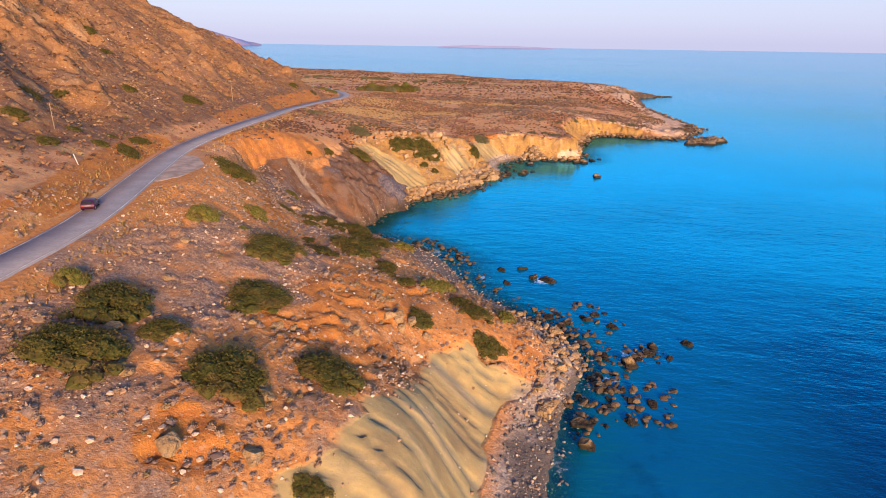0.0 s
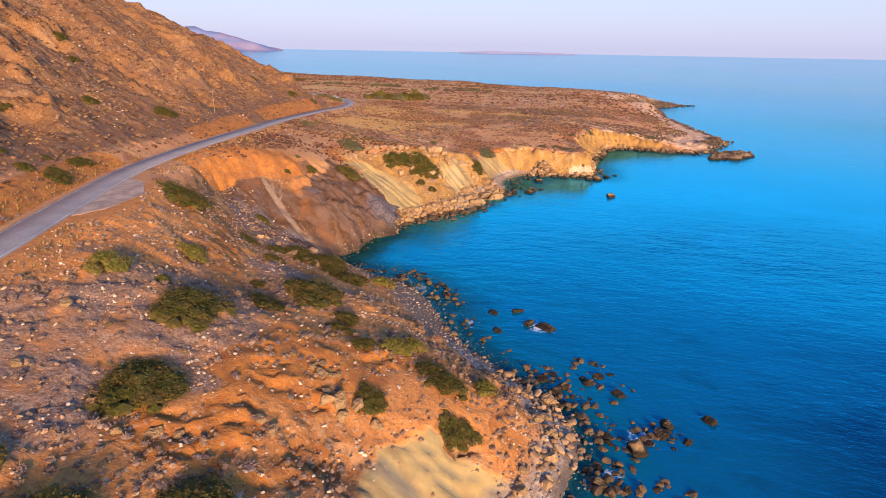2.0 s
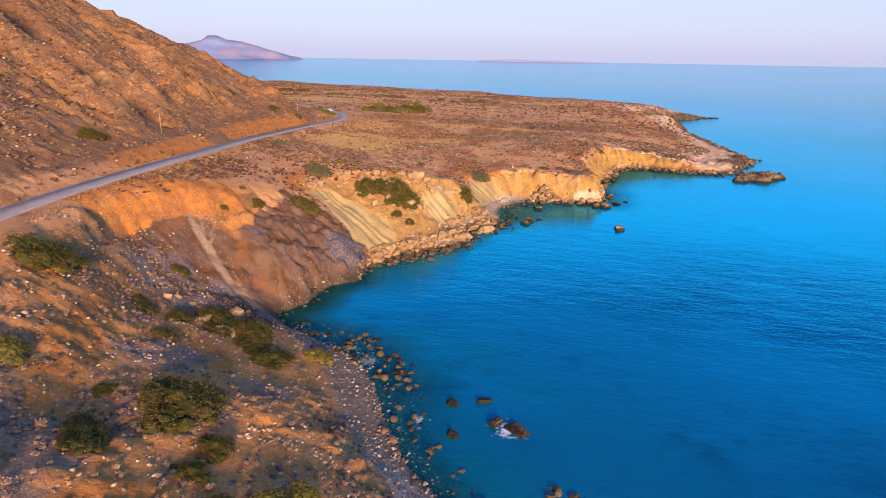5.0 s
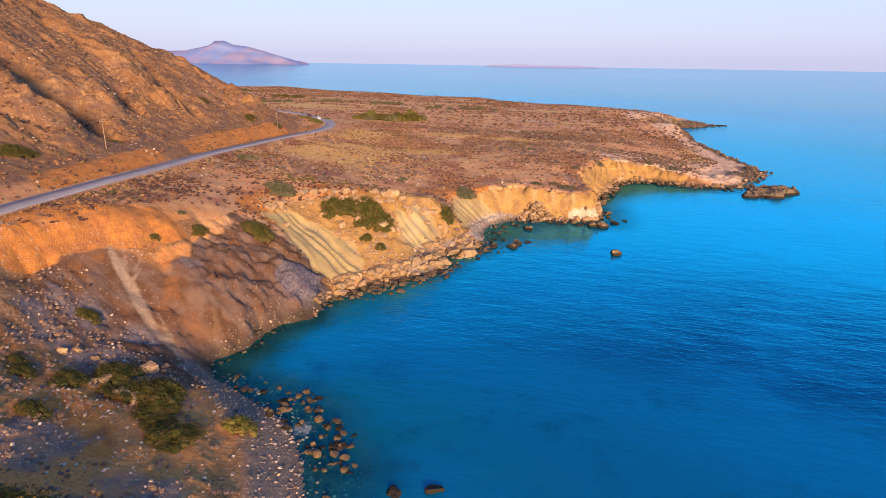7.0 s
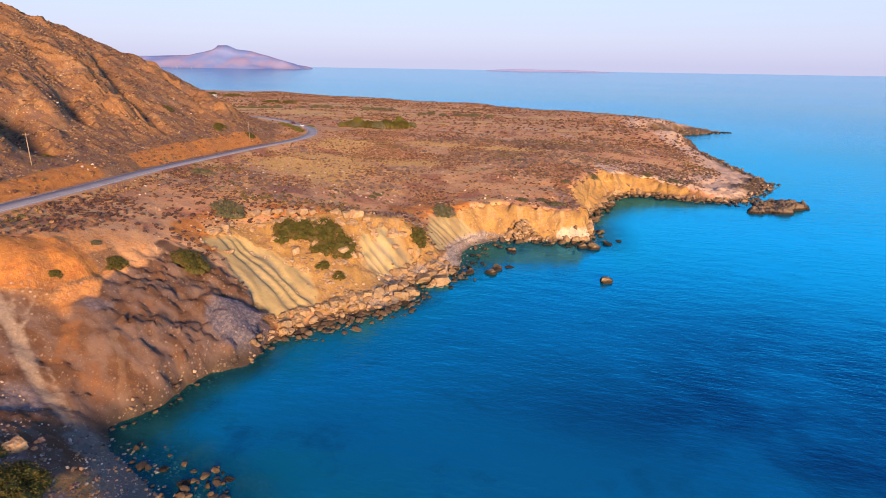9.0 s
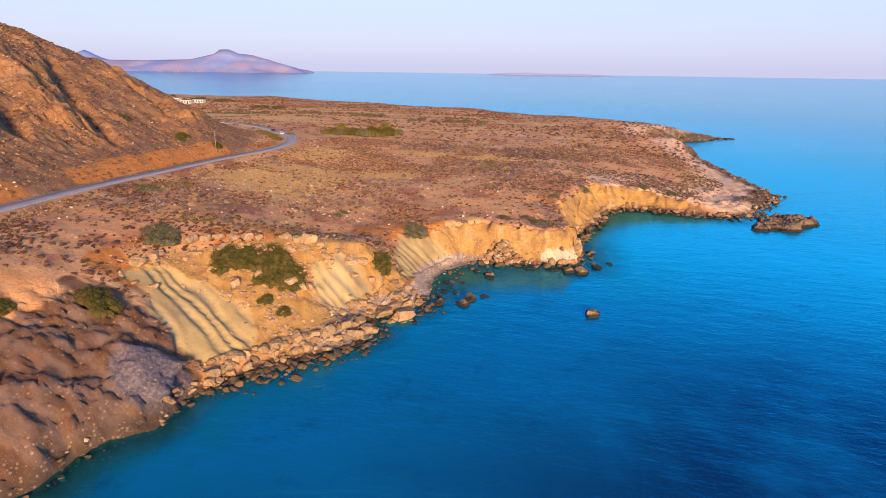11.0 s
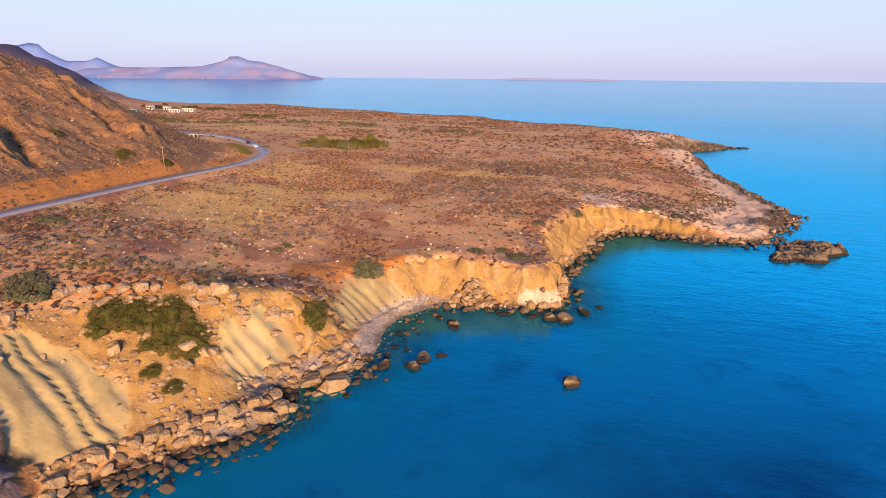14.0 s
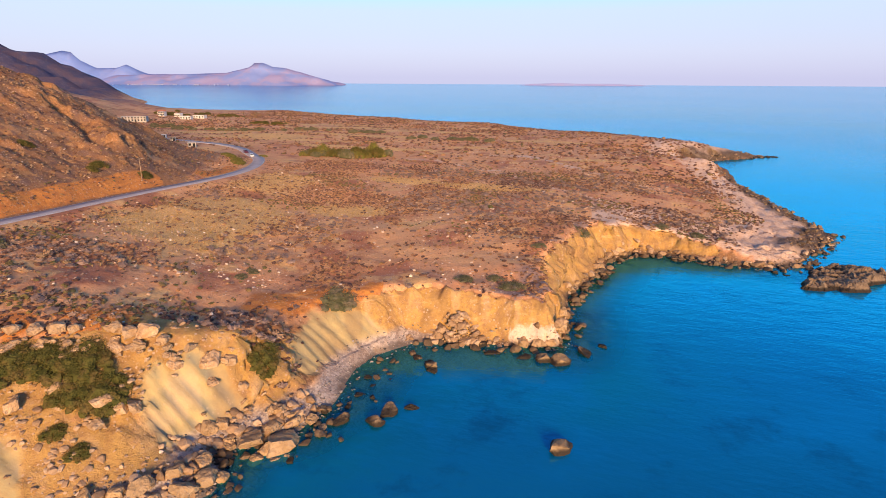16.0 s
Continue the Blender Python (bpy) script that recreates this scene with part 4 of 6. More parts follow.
def build_sea():
    xs = graded([(-4800, 400), (-800, 90), (-120, 6), (-40, 2.0), (140, 2.5), (300, 12), (1000, 120), (4800, 500)])
    ys = graded([(-1500, 300), (-100, 25), (30, 2.5), (300, 3.0), (460, 6), (700, 20), (1500, 120), (5000, 400)])
    X, Y = np.meshgrid(xs, ys)
    x, y = X.ravel(), Y.ravel()
    d = near_line(x, y, SHORE_XY)[0]
    d = np.where(inside(x, y), 0.0, d)
    d = d * np.interp(y, [95, 130, 150, 172, 205, 245], [3.2, 1.1, 1.0, 2.0, 1.9, 0.9])  # sea colour darkened by stretch, painting the weaker reflection of steep views
    d = d + 15 * step(325, 345, y) * step(85, 105, x)
    me = mesh_from("sea", np.stack([x, y, np.zeros(len(x))], 1), grid_faces(len(xs), len(ys)), WATER)
    set_attr(me, "offshore", d)
    foam = np.zeros(len(x))
    for cx, cy, r in ((17.5, 121, 4.2), (11.5, 60, 4.5), (13, 66, 3), (-8, 138, 4), (29.5, 88, 3.5), (24, 80, 3), (4, 121, 3)):
        foam = np.maximum(foam, np.exp(-((x - cx) ** 2 + (y - cy) ** 2) / r ** 2))
    set_attr(me, "foam", foam)
    return tagged(new("sea", me), "calm deep blue sea, turquoise along the shore", "sea", kind="structure")


build_ground()
build_sea()


# ---- road ----
def smooth_line(line, gap=1.5):
    """A line resampled along a Catmull-Rom curve."""
    p = [Vector(a) for a in line]
    p = [2 * p[0] - p[1], *p, 2 * p[-1] - p[-2]]
    out = []
    for a, b, c, d in zip(p, p[1:], p[2:], p[3:]):
        n = max(2, int((c - b).length / gap))
        for k in range(n):
            t = k / n
            out.append(0.5 * (2 * b + (c - a) * t + (2 * a - 5 * b + 4 * c - d) * t * t + (3 * b - 3 * c + d - a) * t ** 3))
    return out + [p[-2]]


def ribbon(line, lo, hi, lift, thick=0.0):
    """A strip along a line, between two offsets to its right, with sides when thick."""
    v, f = [], []
    for k, p in enumerate(line):
        d = (line[min(k + 1, len(line) - 1)] - line[max(k - 1, 0)])
        r = Vector((d.y, -d.x, 0)).normalized()
        top = Vector((0, 0, lift))
        a, b = p + r * lo + top, p + r * hi + top
        v += [a, b, b - Vector((0, 0, thick)), a - Vector((0, 0, thick))] if thick else [a, b]
    w = 4 if thick else 2
    for k in range(len(line) - 1):
        i, j = k * w, (k + 1) * w
        f.append((i, i + 1, j + 1, j))
        if thick:
            f += [(i + 1, i + 2, j + 2, j + 1), (i + 3, i, j, j + 3)]
    return [tuple(q) for q in v], f


ASPHALT = Mat("worn asphalt", 0.85)
_c = ASPHALT.mix(ASPHALT.band(ASPHALT.noise(0.25, 5), 0.35, 0.7), (0.30, 0.265, 0.27), (0.37, 0.33, 0.33))
ASPHALT.colour(ASPHALT.mix(ASPHALT.band(ASPHALT.noise(2.5, 6), 0.4, 0.75, 0.0, 0.5), _c, (0.22, 0.195, 0.20)))
ASPHALT.bump(ASPHALT.noise(12, 4), 0.3, 0.02)
PAINT = plain("road paint", (0.62, 0.58, 0.55), 0.7, 0.35, 1.5)
line_road = smooth_line(ROAD)
tagged(new("road", mesh_from("road", *ribbon(line_road, -2.75, 2.75, 0.03, 0.45), ASPHALT.m)), "narrow grey asphalt road winding along the foot of the hill", "road", kind="structure")
for off in (-2.55, 2.42):
    tagged(new("trim", mesh_from("trim", *ribbon(line_road, off, off + 0.14, 0.04, 0.006), PAINT)), "worn white line along the edge of the road", "road marking", kind="structure")


# ---- distance ----
def ridge(name, line, depth, label, colour, rough_height, seed):
    """A far range: a crest line with slopes on both sides."""
    pts = along(line, 26)
    v, nk = [], 15
    for i, p in enumerate(pts):
        for k in range(nk):
            u = k / (nk - 1) * 2 - 1
            fall = (1 - abs(u)) ** 1.15
            x, y = p[0], p[1] + u * depth
            n = float(fbm(np.array([x / 150]), np.array([y / 150]), seed, 4)[0])
            v.append((x + 30 * n, y, max(-2.0, p[2] * fall * (1 + 0.10 * n * (abs(u) > 0.02)) + rough_height * n * fall * (1 - fall) * 4 - 1)))
    f = [(i * nk + k, i * nk + k + 1, (i + 1) * nk + k + 1, (i + 1) * nk + k) for i in range(len(pts) - 1) for k in range(nk - 1)]
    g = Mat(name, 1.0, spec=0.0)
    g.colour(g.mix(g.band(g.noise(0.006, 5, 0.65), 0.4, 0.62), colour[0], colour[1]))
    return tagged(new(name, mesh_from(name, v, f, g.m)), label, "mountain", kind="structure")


# distance haze is put into these slopes as blue and violet base colour
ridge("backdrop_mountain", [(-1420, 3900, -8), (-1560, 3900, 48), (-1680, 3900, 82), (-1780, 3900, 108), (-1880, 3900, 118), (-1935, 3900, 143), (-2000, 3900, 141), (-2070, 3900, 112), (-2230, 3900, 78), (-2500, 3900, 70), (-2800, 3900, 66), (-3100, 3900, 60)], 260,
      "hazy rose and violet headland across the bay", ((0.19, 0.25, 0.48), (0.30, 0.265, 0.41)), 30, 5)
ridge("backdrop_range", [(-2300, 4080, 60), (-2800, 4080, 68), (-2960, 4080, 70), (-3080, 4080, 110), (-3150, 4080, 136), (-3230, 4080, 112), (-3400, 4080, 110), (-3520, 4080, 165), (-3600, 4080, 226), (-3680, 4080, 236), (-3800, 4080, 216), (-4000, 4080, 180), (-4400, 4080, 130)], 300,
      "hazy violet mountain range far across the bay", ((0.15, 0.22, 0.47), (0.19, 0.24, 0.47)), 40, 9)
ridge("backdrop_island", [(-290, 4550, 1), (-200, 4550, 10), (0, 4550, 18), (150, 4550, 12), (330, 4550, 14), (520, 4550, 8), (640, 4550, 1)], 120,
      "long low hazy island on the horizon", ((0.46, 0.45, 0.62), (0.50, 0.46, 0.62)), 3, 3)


# ---- stones and boulders ----
def part(name, me, parent, label="", m=None):
    """One mesh as a part under a thing."""
    ob = new(name, me)
    ob.parent = parent
    if m is not None:
        ob.matrix_local = m
    if label:
        ob["label"] = label
    return ob


def ico(level):
    bm = bmesh.new()
    bmesh.ops.create_icosphere(bm, subdivisions=level, radius=1.0)
    v = np.array([q.co[:] for q in bm.verts])
    f = np.array([[q.index for q in p.verts] for p in bm.faces])
    bm.free()
    return v, f


def rock_shape(level, seed, cuts=9, rough=0.2, flat=0.75, boxy=False):
    """A boulder: a ball cut by planes and roughened."""
    r = np.random.default_rng(seed)
    v, f = ico(level)
    v = v.copy()
    for k in range(cuts):
        n = r.normal(size=3)
        if boxy and k < 6:  # six sides, a little askew
            n = np.eye(3)[k % 3] * (1 if k < 3 else -1) + 0.14 * n
        n /= np.linalg.norm(n)
        h = r.uniform(0.42, 0.80) if level > 2 else r.uniform(0.34, 0.74)
        over = np.maximum(v @ n - h, 0)
        v -= 0.92 * over[:, None] * n
    v *= 1 + (1.4 if level > 2 else 1.0) * rough * fbm(v[:, 0] * 2.2 + 3 * seed, v[:, 1] * 2.2 + v[:, 2] * 1.7, seed, 4)[:, None]
    v *= np.array([1.0, r.uniform(0.7, 1.0), flat * r.uniform(0.8, 1.1)])
    return v, f


def rock_material(name, a, b, dark, tide=False, lichen=(0.20, 0.15, 0.10)):
    g = Mat(name, 0.92, spec=0.2)
    at = g.n.new("ShaderNodeTexCoord").outputs["Object"]
    c = g.mix(g.band(g.noise(1.3, 5, 0.65, at), 0.36, 0.64), a, b)
    c = g.mix(g.band(g.chance(), 0.1, 0.95, 0.0, 0.4), c, lichen)
    c = g.mix(g.band(g.noise(5.5, 6, 0.7, at), 0.48, 0.74, 0.0, 0.7), c, dark)
    if tide:
        z = g.n.new("ShaderNodeSeparateXYZ")
        g.l.new(g.pos(), z.inputs[0])
        lvl = g.calc("ADD", z.outputs[2], g.calc("MULTIPLY", g.calc("SUBTRACT", g.noise(1.5, 3), 0.5), 0.5))
        c = g.mix(g.band(lvl, 0.5, 1.1, 1.0, 0.0), c, (0.04, 0.029, 0.02))
    g.colour(g.mix(1.0, c, (0.88, 0.88, 0.88), "MULTIPLY"))
    g.bump(g.calc("ADD", g.noise(2.6, 7, 0.72, at), g.calc("MULTIPLY", g.cells(4.0, "Distance", at), 0.5)), 1.0, 0.4)
    return g.m


PALE_ROCK = rock_material("pale limestone", (0.40, 0.25, 0.122), (0.52, 0.35, 0.20), (0.21, 0.12, 0.068))
SEA_ROCK = rock_material("weathered sea rock", (0.27, 0.17, 0.085), (0.40, 0.26, 0.135), (0.09, 0.058, 0.036), tide=True)
CLIFF_ROCK = rock_material("orange cliff rock", (0.47, 0.28, 0.14), (0.60, 0.41, 0.25), (0.22, 0.125, 0.072))
boulder_kinds = {}
for key, mat in (("pale", PALE_ROCK), ("sea", SEA_ROCK), ("cliff", CLIFF_ROCK)):
    boulder_kinds[key] = [mesh_from("boulder", *rock_shape(3, 100 + k + len(boulder_kinds) * 20, cuts=12 + k, boxy=key == "cliff" or k % 2 == 0), mat, smooth=False) for k in range(7)]
BOULDER_TAG = {"pale": ("pale tan limestone boulder on the shore", "boulders on the shore"), "sea": ("dark weathered rock standing wet in shallow water", "rocks in the sea"),
               "cliff": ("orange-tan block of rock fallen from the cliff", "blocks on the slope")}


def boulder(kind, x, y, size, sink=0.25, z=None, stretch=1.0):
    ob = new("boulder", boulder_kinds[kind][int(rng.integers(7))])
    base = float(ground(x, y)[0]) if z is None else z
    s = size * 0.72
    ob.matrix_world = pose(x, y, base + s * (0.5 - sink), rng.uniform(-14, 14), rng.uniform(-14, 14), rng.uniform(0, 360)) @ Matrix.Diagonal((s * stretch, s, s * rng.uniform(0.8, 1.05), 1))
    return tagged(ob, BOULDER_TAG[kind][0], "boulder", BOULDER_TAG[kind][1])


# rocks that stand alone in the water: x, y, width
for x, y, w in [(52, 232.5, 4.6), (25.8, 254.4, 3.4), (23, 236.4, 2.9), (21.7, 232.8, 2.7), (16, 232, 2.8), (26.6, 238.7, 2.0), (51.2, 260.8, 4.2), (44.4, 262, 3.6), (47.8, 261.4, 3.4), (40.6, 93, 1.8), (17.5, 68, 2.4),
                (17.2, 63.5, 2.2), (19, 121.2, 3.2), (15.6, 122.4, 2.2), (8.6, 126.8, 2.4), (32.6, 89.5, 2.4), (34, 91.5, 2.0), (31, 88.6, 1.5), (28.5, 85.5, 2.6), (26.9, 252.6, 2.6), (37.5, 262.6, 2.6), (56.5, 266, 3.0), (60, 270.5, 2.4),
                (13.6, 128, 1.9), (9.5, 118.5, 2.2), (112.5, 331.5, 2.0), (115.5, 329.5, 1.8)]:
    boulder("sea", x, y, w * 1.05, 0.55 if y > 255 else 0.42, -0.35 if w > 3 else -0.2, 1.25)

for x, y, w in [(184, 610, 3.5), (190, 612, 4), (195, 614, 3.4), (199, 616, 3), (179, 606, 3), (188, 615, 2.6)]:
    boulder("sea", x, y, w, 0.5, -0.3, 2.6)

# big blocks along the foot of the bluff: x, y, width
for x, y, w in [(9.8, 223.6, 5.6), (4.6, 223.2, 4.6), (7.6, 222.2, 3.4), (11.6, 221.8, 2.4), (6.8, 220.4, 2.9), (9, 220.8, 2.6), (6.4, 226.4, 3.4), (1.4, 222.2, 2.2), (-0.5, 212.5, 3.6), (3.4, 213.4, 3.8), (1.6, 210.5, 3.4), (-3, 209, 3.6), (-5.4, 207, 3.0), (-8, 204.6, 3.2), (4.8, 215, 2.8),
                (-1, 208, 2.6), (-10, 202, 2.6), (-13, 199.4, 2.8), (-16.5, 195.5, 3.0), (-18.6, 190.5, 3.4), (-17.6, 192.6, 2.4), (-11, 199.6, 2.2), (-6, 203.6, 2.4), (11, 231, 2.4), (13.6, 229.6, 2.2), (8.8, 228.6, 2.6)]:
    boulder("pale", x, y, w * 0.86, 0.2)
for x, y, w in [(43.5, 267.2, 2.6), (46.5, 267.4, 3.0), (49.4, 268.4, 2.8), (26, 267, 2.6), (31, 267.2, 3.0), (34, 267, 2.4), (28.5, 266.4, 2.0)]:
    boulder("pale", x, y, w, 0.3, 0.2)

for k in range(11):  # a heap of white blocks on the slope
    boulder("pale", -11.6 + rng.normal() * 1.2, 76.6 + rng.normal() * 1.0, rng.uniform(0.45, 1.0), 0.15)

# ledge of pale blocks along the brow of the bluff, and groups on the slopes: x, y, width
for x, y, w in [(-36, 216, 3.2), (-33.5, 217.8, 2.6), (-31, 219.3, 3.0), (-28.5, 220.6, 2.6), (-26, 221.7, 3.2), (-23.5, 223, 2.4), (-18, 224.8, 3.0), (-15.5, 225.2, 3.2), (-13, 225.6, 3.4), (-10.2, 225.6, 2.6), (-20.4, 214.8, 3.0),
                (-13.5, 215.4, 3.4), (-11.6, 216, 3.0), (-10, 217.2, 3.0), (-13, 213, 2.4), (-4, 228.3, 3.4), (-2, 230, 2.8), (0.5, 229.5, 2.2), (-24, 211, 3.0), (-29, 211.5, 2.2), (-39, 207, 2.6), (-34.5, 200, 2.0)]:
    boulder("cliff", x, y, w * 0.9, 0.2)
chain = along([(-41, 203), (-36.5, 212.6), (-27.5, 218), (-20, 221.4), (-14, 223.4), (-10, 224.4), (-7, 226.6), (-2, 231)], 1.0)
for k in range(70):
    p = chain[int(rng.integers(len(chain)))]
    boulder("cliff", p[0] + rng.normal() * 0.7, p[1] - 0.3 + rng.normal() * 0.7, rng.uniform(0.7, 2.0), 0.2, stretch=rng.uniform(1.0, 1.6))
for x, y, w in [(-10.5, 71.5, 1.6), (-9.4, 72.4, 1.8), (-8.6, 71, 1.4), (-10.8, 73, 1.2), (-7.6, 73.4, 1.5), (-6.2, 73.8, 1.2), (-5, 72.6, 1.4), (-12.4, 76, 1.3), (-30.4, 84.2, 1.4), (-33.5, 45.5, 1.7), (-29, 40.2, 1.2), (-21.5, 57.5, 1.3),
                (-20, 58.4, 1.0), (-24, 56, 1.1), (-13.6, 63.4, 1.6), (-14.8, 63.8, 1.1), (-35.4, 60, 1.1), (-38, 70, 1.2), (-41.6, 75.5, 1.1), (-18, 43, 1.4), (-22.5, 34, 1.8), (-16.5, 36, 1.6)]:
    boulder("pale", x, y, w, 0.3)


for k in range(12):
    boulder("cliff", -38 + rng.normal() * 7, 134 + rng.normal() * 5, 0.7 + 2.0 * rng.random() ** 2, 0.35)
rubble = []


def shore_field(kind, solo, more, y0, y1, out0, out1, lo, hi, sink):
    """Boulders strewn along a stretch of the shore, between two distances off it; the smaller ones are gathered as rubble."""
    pts = np.array(along(COAST, 0.5))
    pts = pts[(pts[:, 1] > y0) & (pts[:, 1] < y1)]
    for n in range(solo + more):
        k = int(rng.integers(1, len(pts) - 1))
        d = pts[k + 1] - pts[k - 1]
        side = np.array([d[1], -d[0]]) / (np.hypot(*d) + 1e-9)
        p = pts[k] + side * rng.uniform(out0, out1) + rng.normal(size=2) * 0.4
        big = n < solo
        size = lo + (hi - lo) * rng.random() ** 1.8 if big else lo * (0.25 + 1.3 * rng.random() ** 2)
        wet = not bool(inside(p[:1], p[1:])[0])
        z = float(ground(p[0], p[1])[0])
        z = max(z, -0.3) if wet else z
        if big:
            boulder("sea" if wet else kind, p[0], p[1], size, sink + (0.1 if wet else 0), z)
        else:
            rubble.append((p[0], p[1], z, size * 0.68, wet))


shore_field("pale", 34, 420, 66, 104, -6, 6, 0.9, 2.2, 0.2)
shore_field("pale", 40, 420, 72, 102, 1, 15, 0.9, 2.3, 0.3)
shore_field("sea", 8, 130, 98, 150, -1, 6, 0.9, 1.9, 0.3)
shore_field("sea", 18, 110, 127, 142, 1, 8, 0.9, 2.1, 0.35)
shore_field("sea", 3, 45, 152, 172, -0.6, 1.6, 0.7, 1.5, 0.35)
shore_field("sea", 2, 40, 176, 190, -0.6, 1.6, 0.8, 1.8, 0.35)
shore_field("pale", 30, 430, 186, 236, -5, 3.4, 1.3, 2.6, 0.2)
shore_field("sea", 10, 40, 225, 262, 1, 8, 1.0, 2.2, 0.35)
shore_field("pale", 24, 330, 262, 346, -1.4, 3.4, 1.6, 3.4, 0.3)
shore_field("sea", 8, 150, 330, 378, -2, 4, 1.4, 3.0, 0.3)


def islet():
    """The low rock off the point: a broken sheet with an uneven shore."""
    xs, ys = np.linspace(-18, 18, 90), np.linspace(-13, 13, 66)
    X, Y = np.meshgrid(xs, ys)
    x, y = X.ravel(), Y.ravel()
    r = np.hypot(x / 15.5, y / 8.5) + 0.30 * fbm(x / 8, y / 8, 91, 4)
    top = 1 - step(0.72, 1.0, r)
    z = -0.8 + top * (2.3 + 1.2 * fbm(x / 7, y / 7, 93, 3) + 0.6 * blocks(x / 2.6, y / 2.6, 97) + 0.3 * blocks(x / 1.1, y / 1.1, 98))
    ob = new("rock_islet", mesh_from("rock_islet", np.stack([x, y, z], 1), grid_faces(90, 66), rock_material("dark islet rock", (0.18, 0.12, 0.078), (0.29, 0.20, 0.13), (0.07, 0.048, 0.036), tide=True), smooth=False))
    ob.matrix_world = pose(130.5, 330, 0.1, 0, 0, 42) @ Matrix.Diagonal((1.12, 1.15, 0.9, 1))
    return tagged(ob, "low jagged brown rock islet off the point", "islet")


islet()


# ---- small stones, dry shrubs and grass, in numbers ----
def strew(name, base_v, base_f, x, y, z, size, tall, tone, material, label, tilt=0.25, category=""):
    """Many small copies of a shape joined into one mesh."""
    n, nv = len(x), len(base_v[0])
    pick = rng.integers(len(base_v), size=n)
    v = np.array(base_v)[pick]
    a = rng.uniform(0, 2 * np.pi, n)
    ca, sa = np.cos(a)[:, None], np.sin(a)[:, None]
    w = np.stack([v[:, :, 0] * ca - v[:, :, 1] * sa, v[:, :, 0] * sa + v[:, :, 1] * ca, v[:, :, 2]], 2)
    w[:, :, 2] += tilt * w[:, :, 0] * rng.normal(size=n)[:, None]
    w *= size[:, None, None]
    w[:, :, 2] *= tall[:, None]
    w += np.stack([x, y, z], 1)[:, None, :]
    f = np.asarray(base_f)[None] + (np.arange(n) * nv)[:, None, None]
    me = mesh_from(name, w.reshape(-1, 3), f.reshape(-1, 3), material, smooth=False)
    set_attr(me, "tone", np.repeat(tone, nv))
    return tagged(new(name, me), label, category or name, kind="stuff")


def scatter(n, x0, x1, y0, y1, keep):
    """Places on the ground that the rule keep(x, y, z, masks) lets stand, with their heights."""
    x, y = rng.uniform(x0, x1, n), rng.uniform(y0, y1, n)
    z, m = lookup(x, y)
    k = keep(x, y, z, m) > rng.random(n)
    return x[k], y[k], z[k]


def tone_material(name, stops, rough=0.95, grain=6.0):
    g = Mat(name, rough, spec=0.1)
    ramp = g.n.new("ShaderNodeValToRGB")
    g.l.new(g.attr("tone"), ramp.inputs[0])
    el = ramp.color_ramp.elements
    for k, (p, c) in enumerate(stops):
        e = el[k] if k < 2 else el.new(p)
        e.position, e.color = p, (*c, 1)
    g.colour(g.mix(g.band(g.noise(grain, 4), 0.35, 0.75, 0.0, 0.45), ramp.outputs[0], tuple(0.45 * v for v in stops[0][1])))
    return g.m


SHRUB = tone_material("dry scrub", [(0.0, (0.15, 0.105, 0.095)), (0.30, (0.26, 0.18, 0.15)), (0.55, (0.36, 0.22, 0.125)), (0.75, (0.075, 0.078, 0.026)), (1.0, (0.50, 0.315, 0.12))])
HEATH = tone_material("brown heath", [(0.0, (0.085, 0.048, 0.040)), (0.30, (0.165, 0.085, 0.058)), (0.55, (0.32, 0.175, 0.085)), (0.75, (0.095, 0.085, 0.034)), (1.0, (0.55, 0.35, 0.11))])
STONE = tone_material("loose stones", [(0.0, (0.27, 0.17, 0.115)), (0.5, (0.42, 0.28, 0.19)), (1.0, (0.66, 0.55, 0.46))])
RUBBLE = tone_material("broken tan rock", [(0.0, (0.20, 0.122, 0.07)), (0.5, (0.32, 0.205, 0.12)), (1.0, (0.44, 0.31, 0.205))], grain=2.5)
WET_RUBBLE = tone_material("wet brown rock", [(0.0, (0.07, 0.05, 0.035)), (0.5, (0.20, 0.13, 0.075)), (1.0, (0.36, 0.24, 0.14))], rough=0.5, grain=2.5)
PEBBLE = tone_material("beach pebbles", [(0.0, (0.08, 0.072, 0.07)), (0.5, (0.21, 0.18, 0.165)), (1.0, (0.40, 0.335, 0.29))])

stone_v, stone_f = [], None
for k in range(8):
    v, stone_f = rock_shape(1, 300 + k, cuts=5, rough=0.12, flat=0.7)
    stone_v.append(v + np.array([0, 0, 0.25]))


def cushion(leaves, seed):
    """A small rounded shrub: a rough dome with twigs and leaves standing out of it."""
    r = np.random.default_rng(seed)
    v, f = ico(1)
    v = v * (1 + 0.28 * r.normal(size=(len(v), 1)).clip(-1, 1)) * np.array([0.85, 0.85, 0.62]) + np.array([0, 0, 0.22])
    vs, fs = [v], [f]
    at = len(v)
    for _ in range(leaves):
        d = r.normal(size=3)
        d[2] = abs(d[2])
        d /= np.linalg.norm(d)
        s = np.cross(d, r.normal(size=3))
        s /= np.linalg.norm(s)
        p = d * np.array([0.72, 0.72, 0.6]) + np.array([0, 0, 0.18])
        q = d * r.uniform(0.25, 0.5)
        vs.append(np.array([p - s * 0.16, p + s * 0.16, p + q]))
        fs.append(np.array([[at, at + 1, at + 2]]))
        at += 3
    return np.vstack(vs), np.vstack(fs)


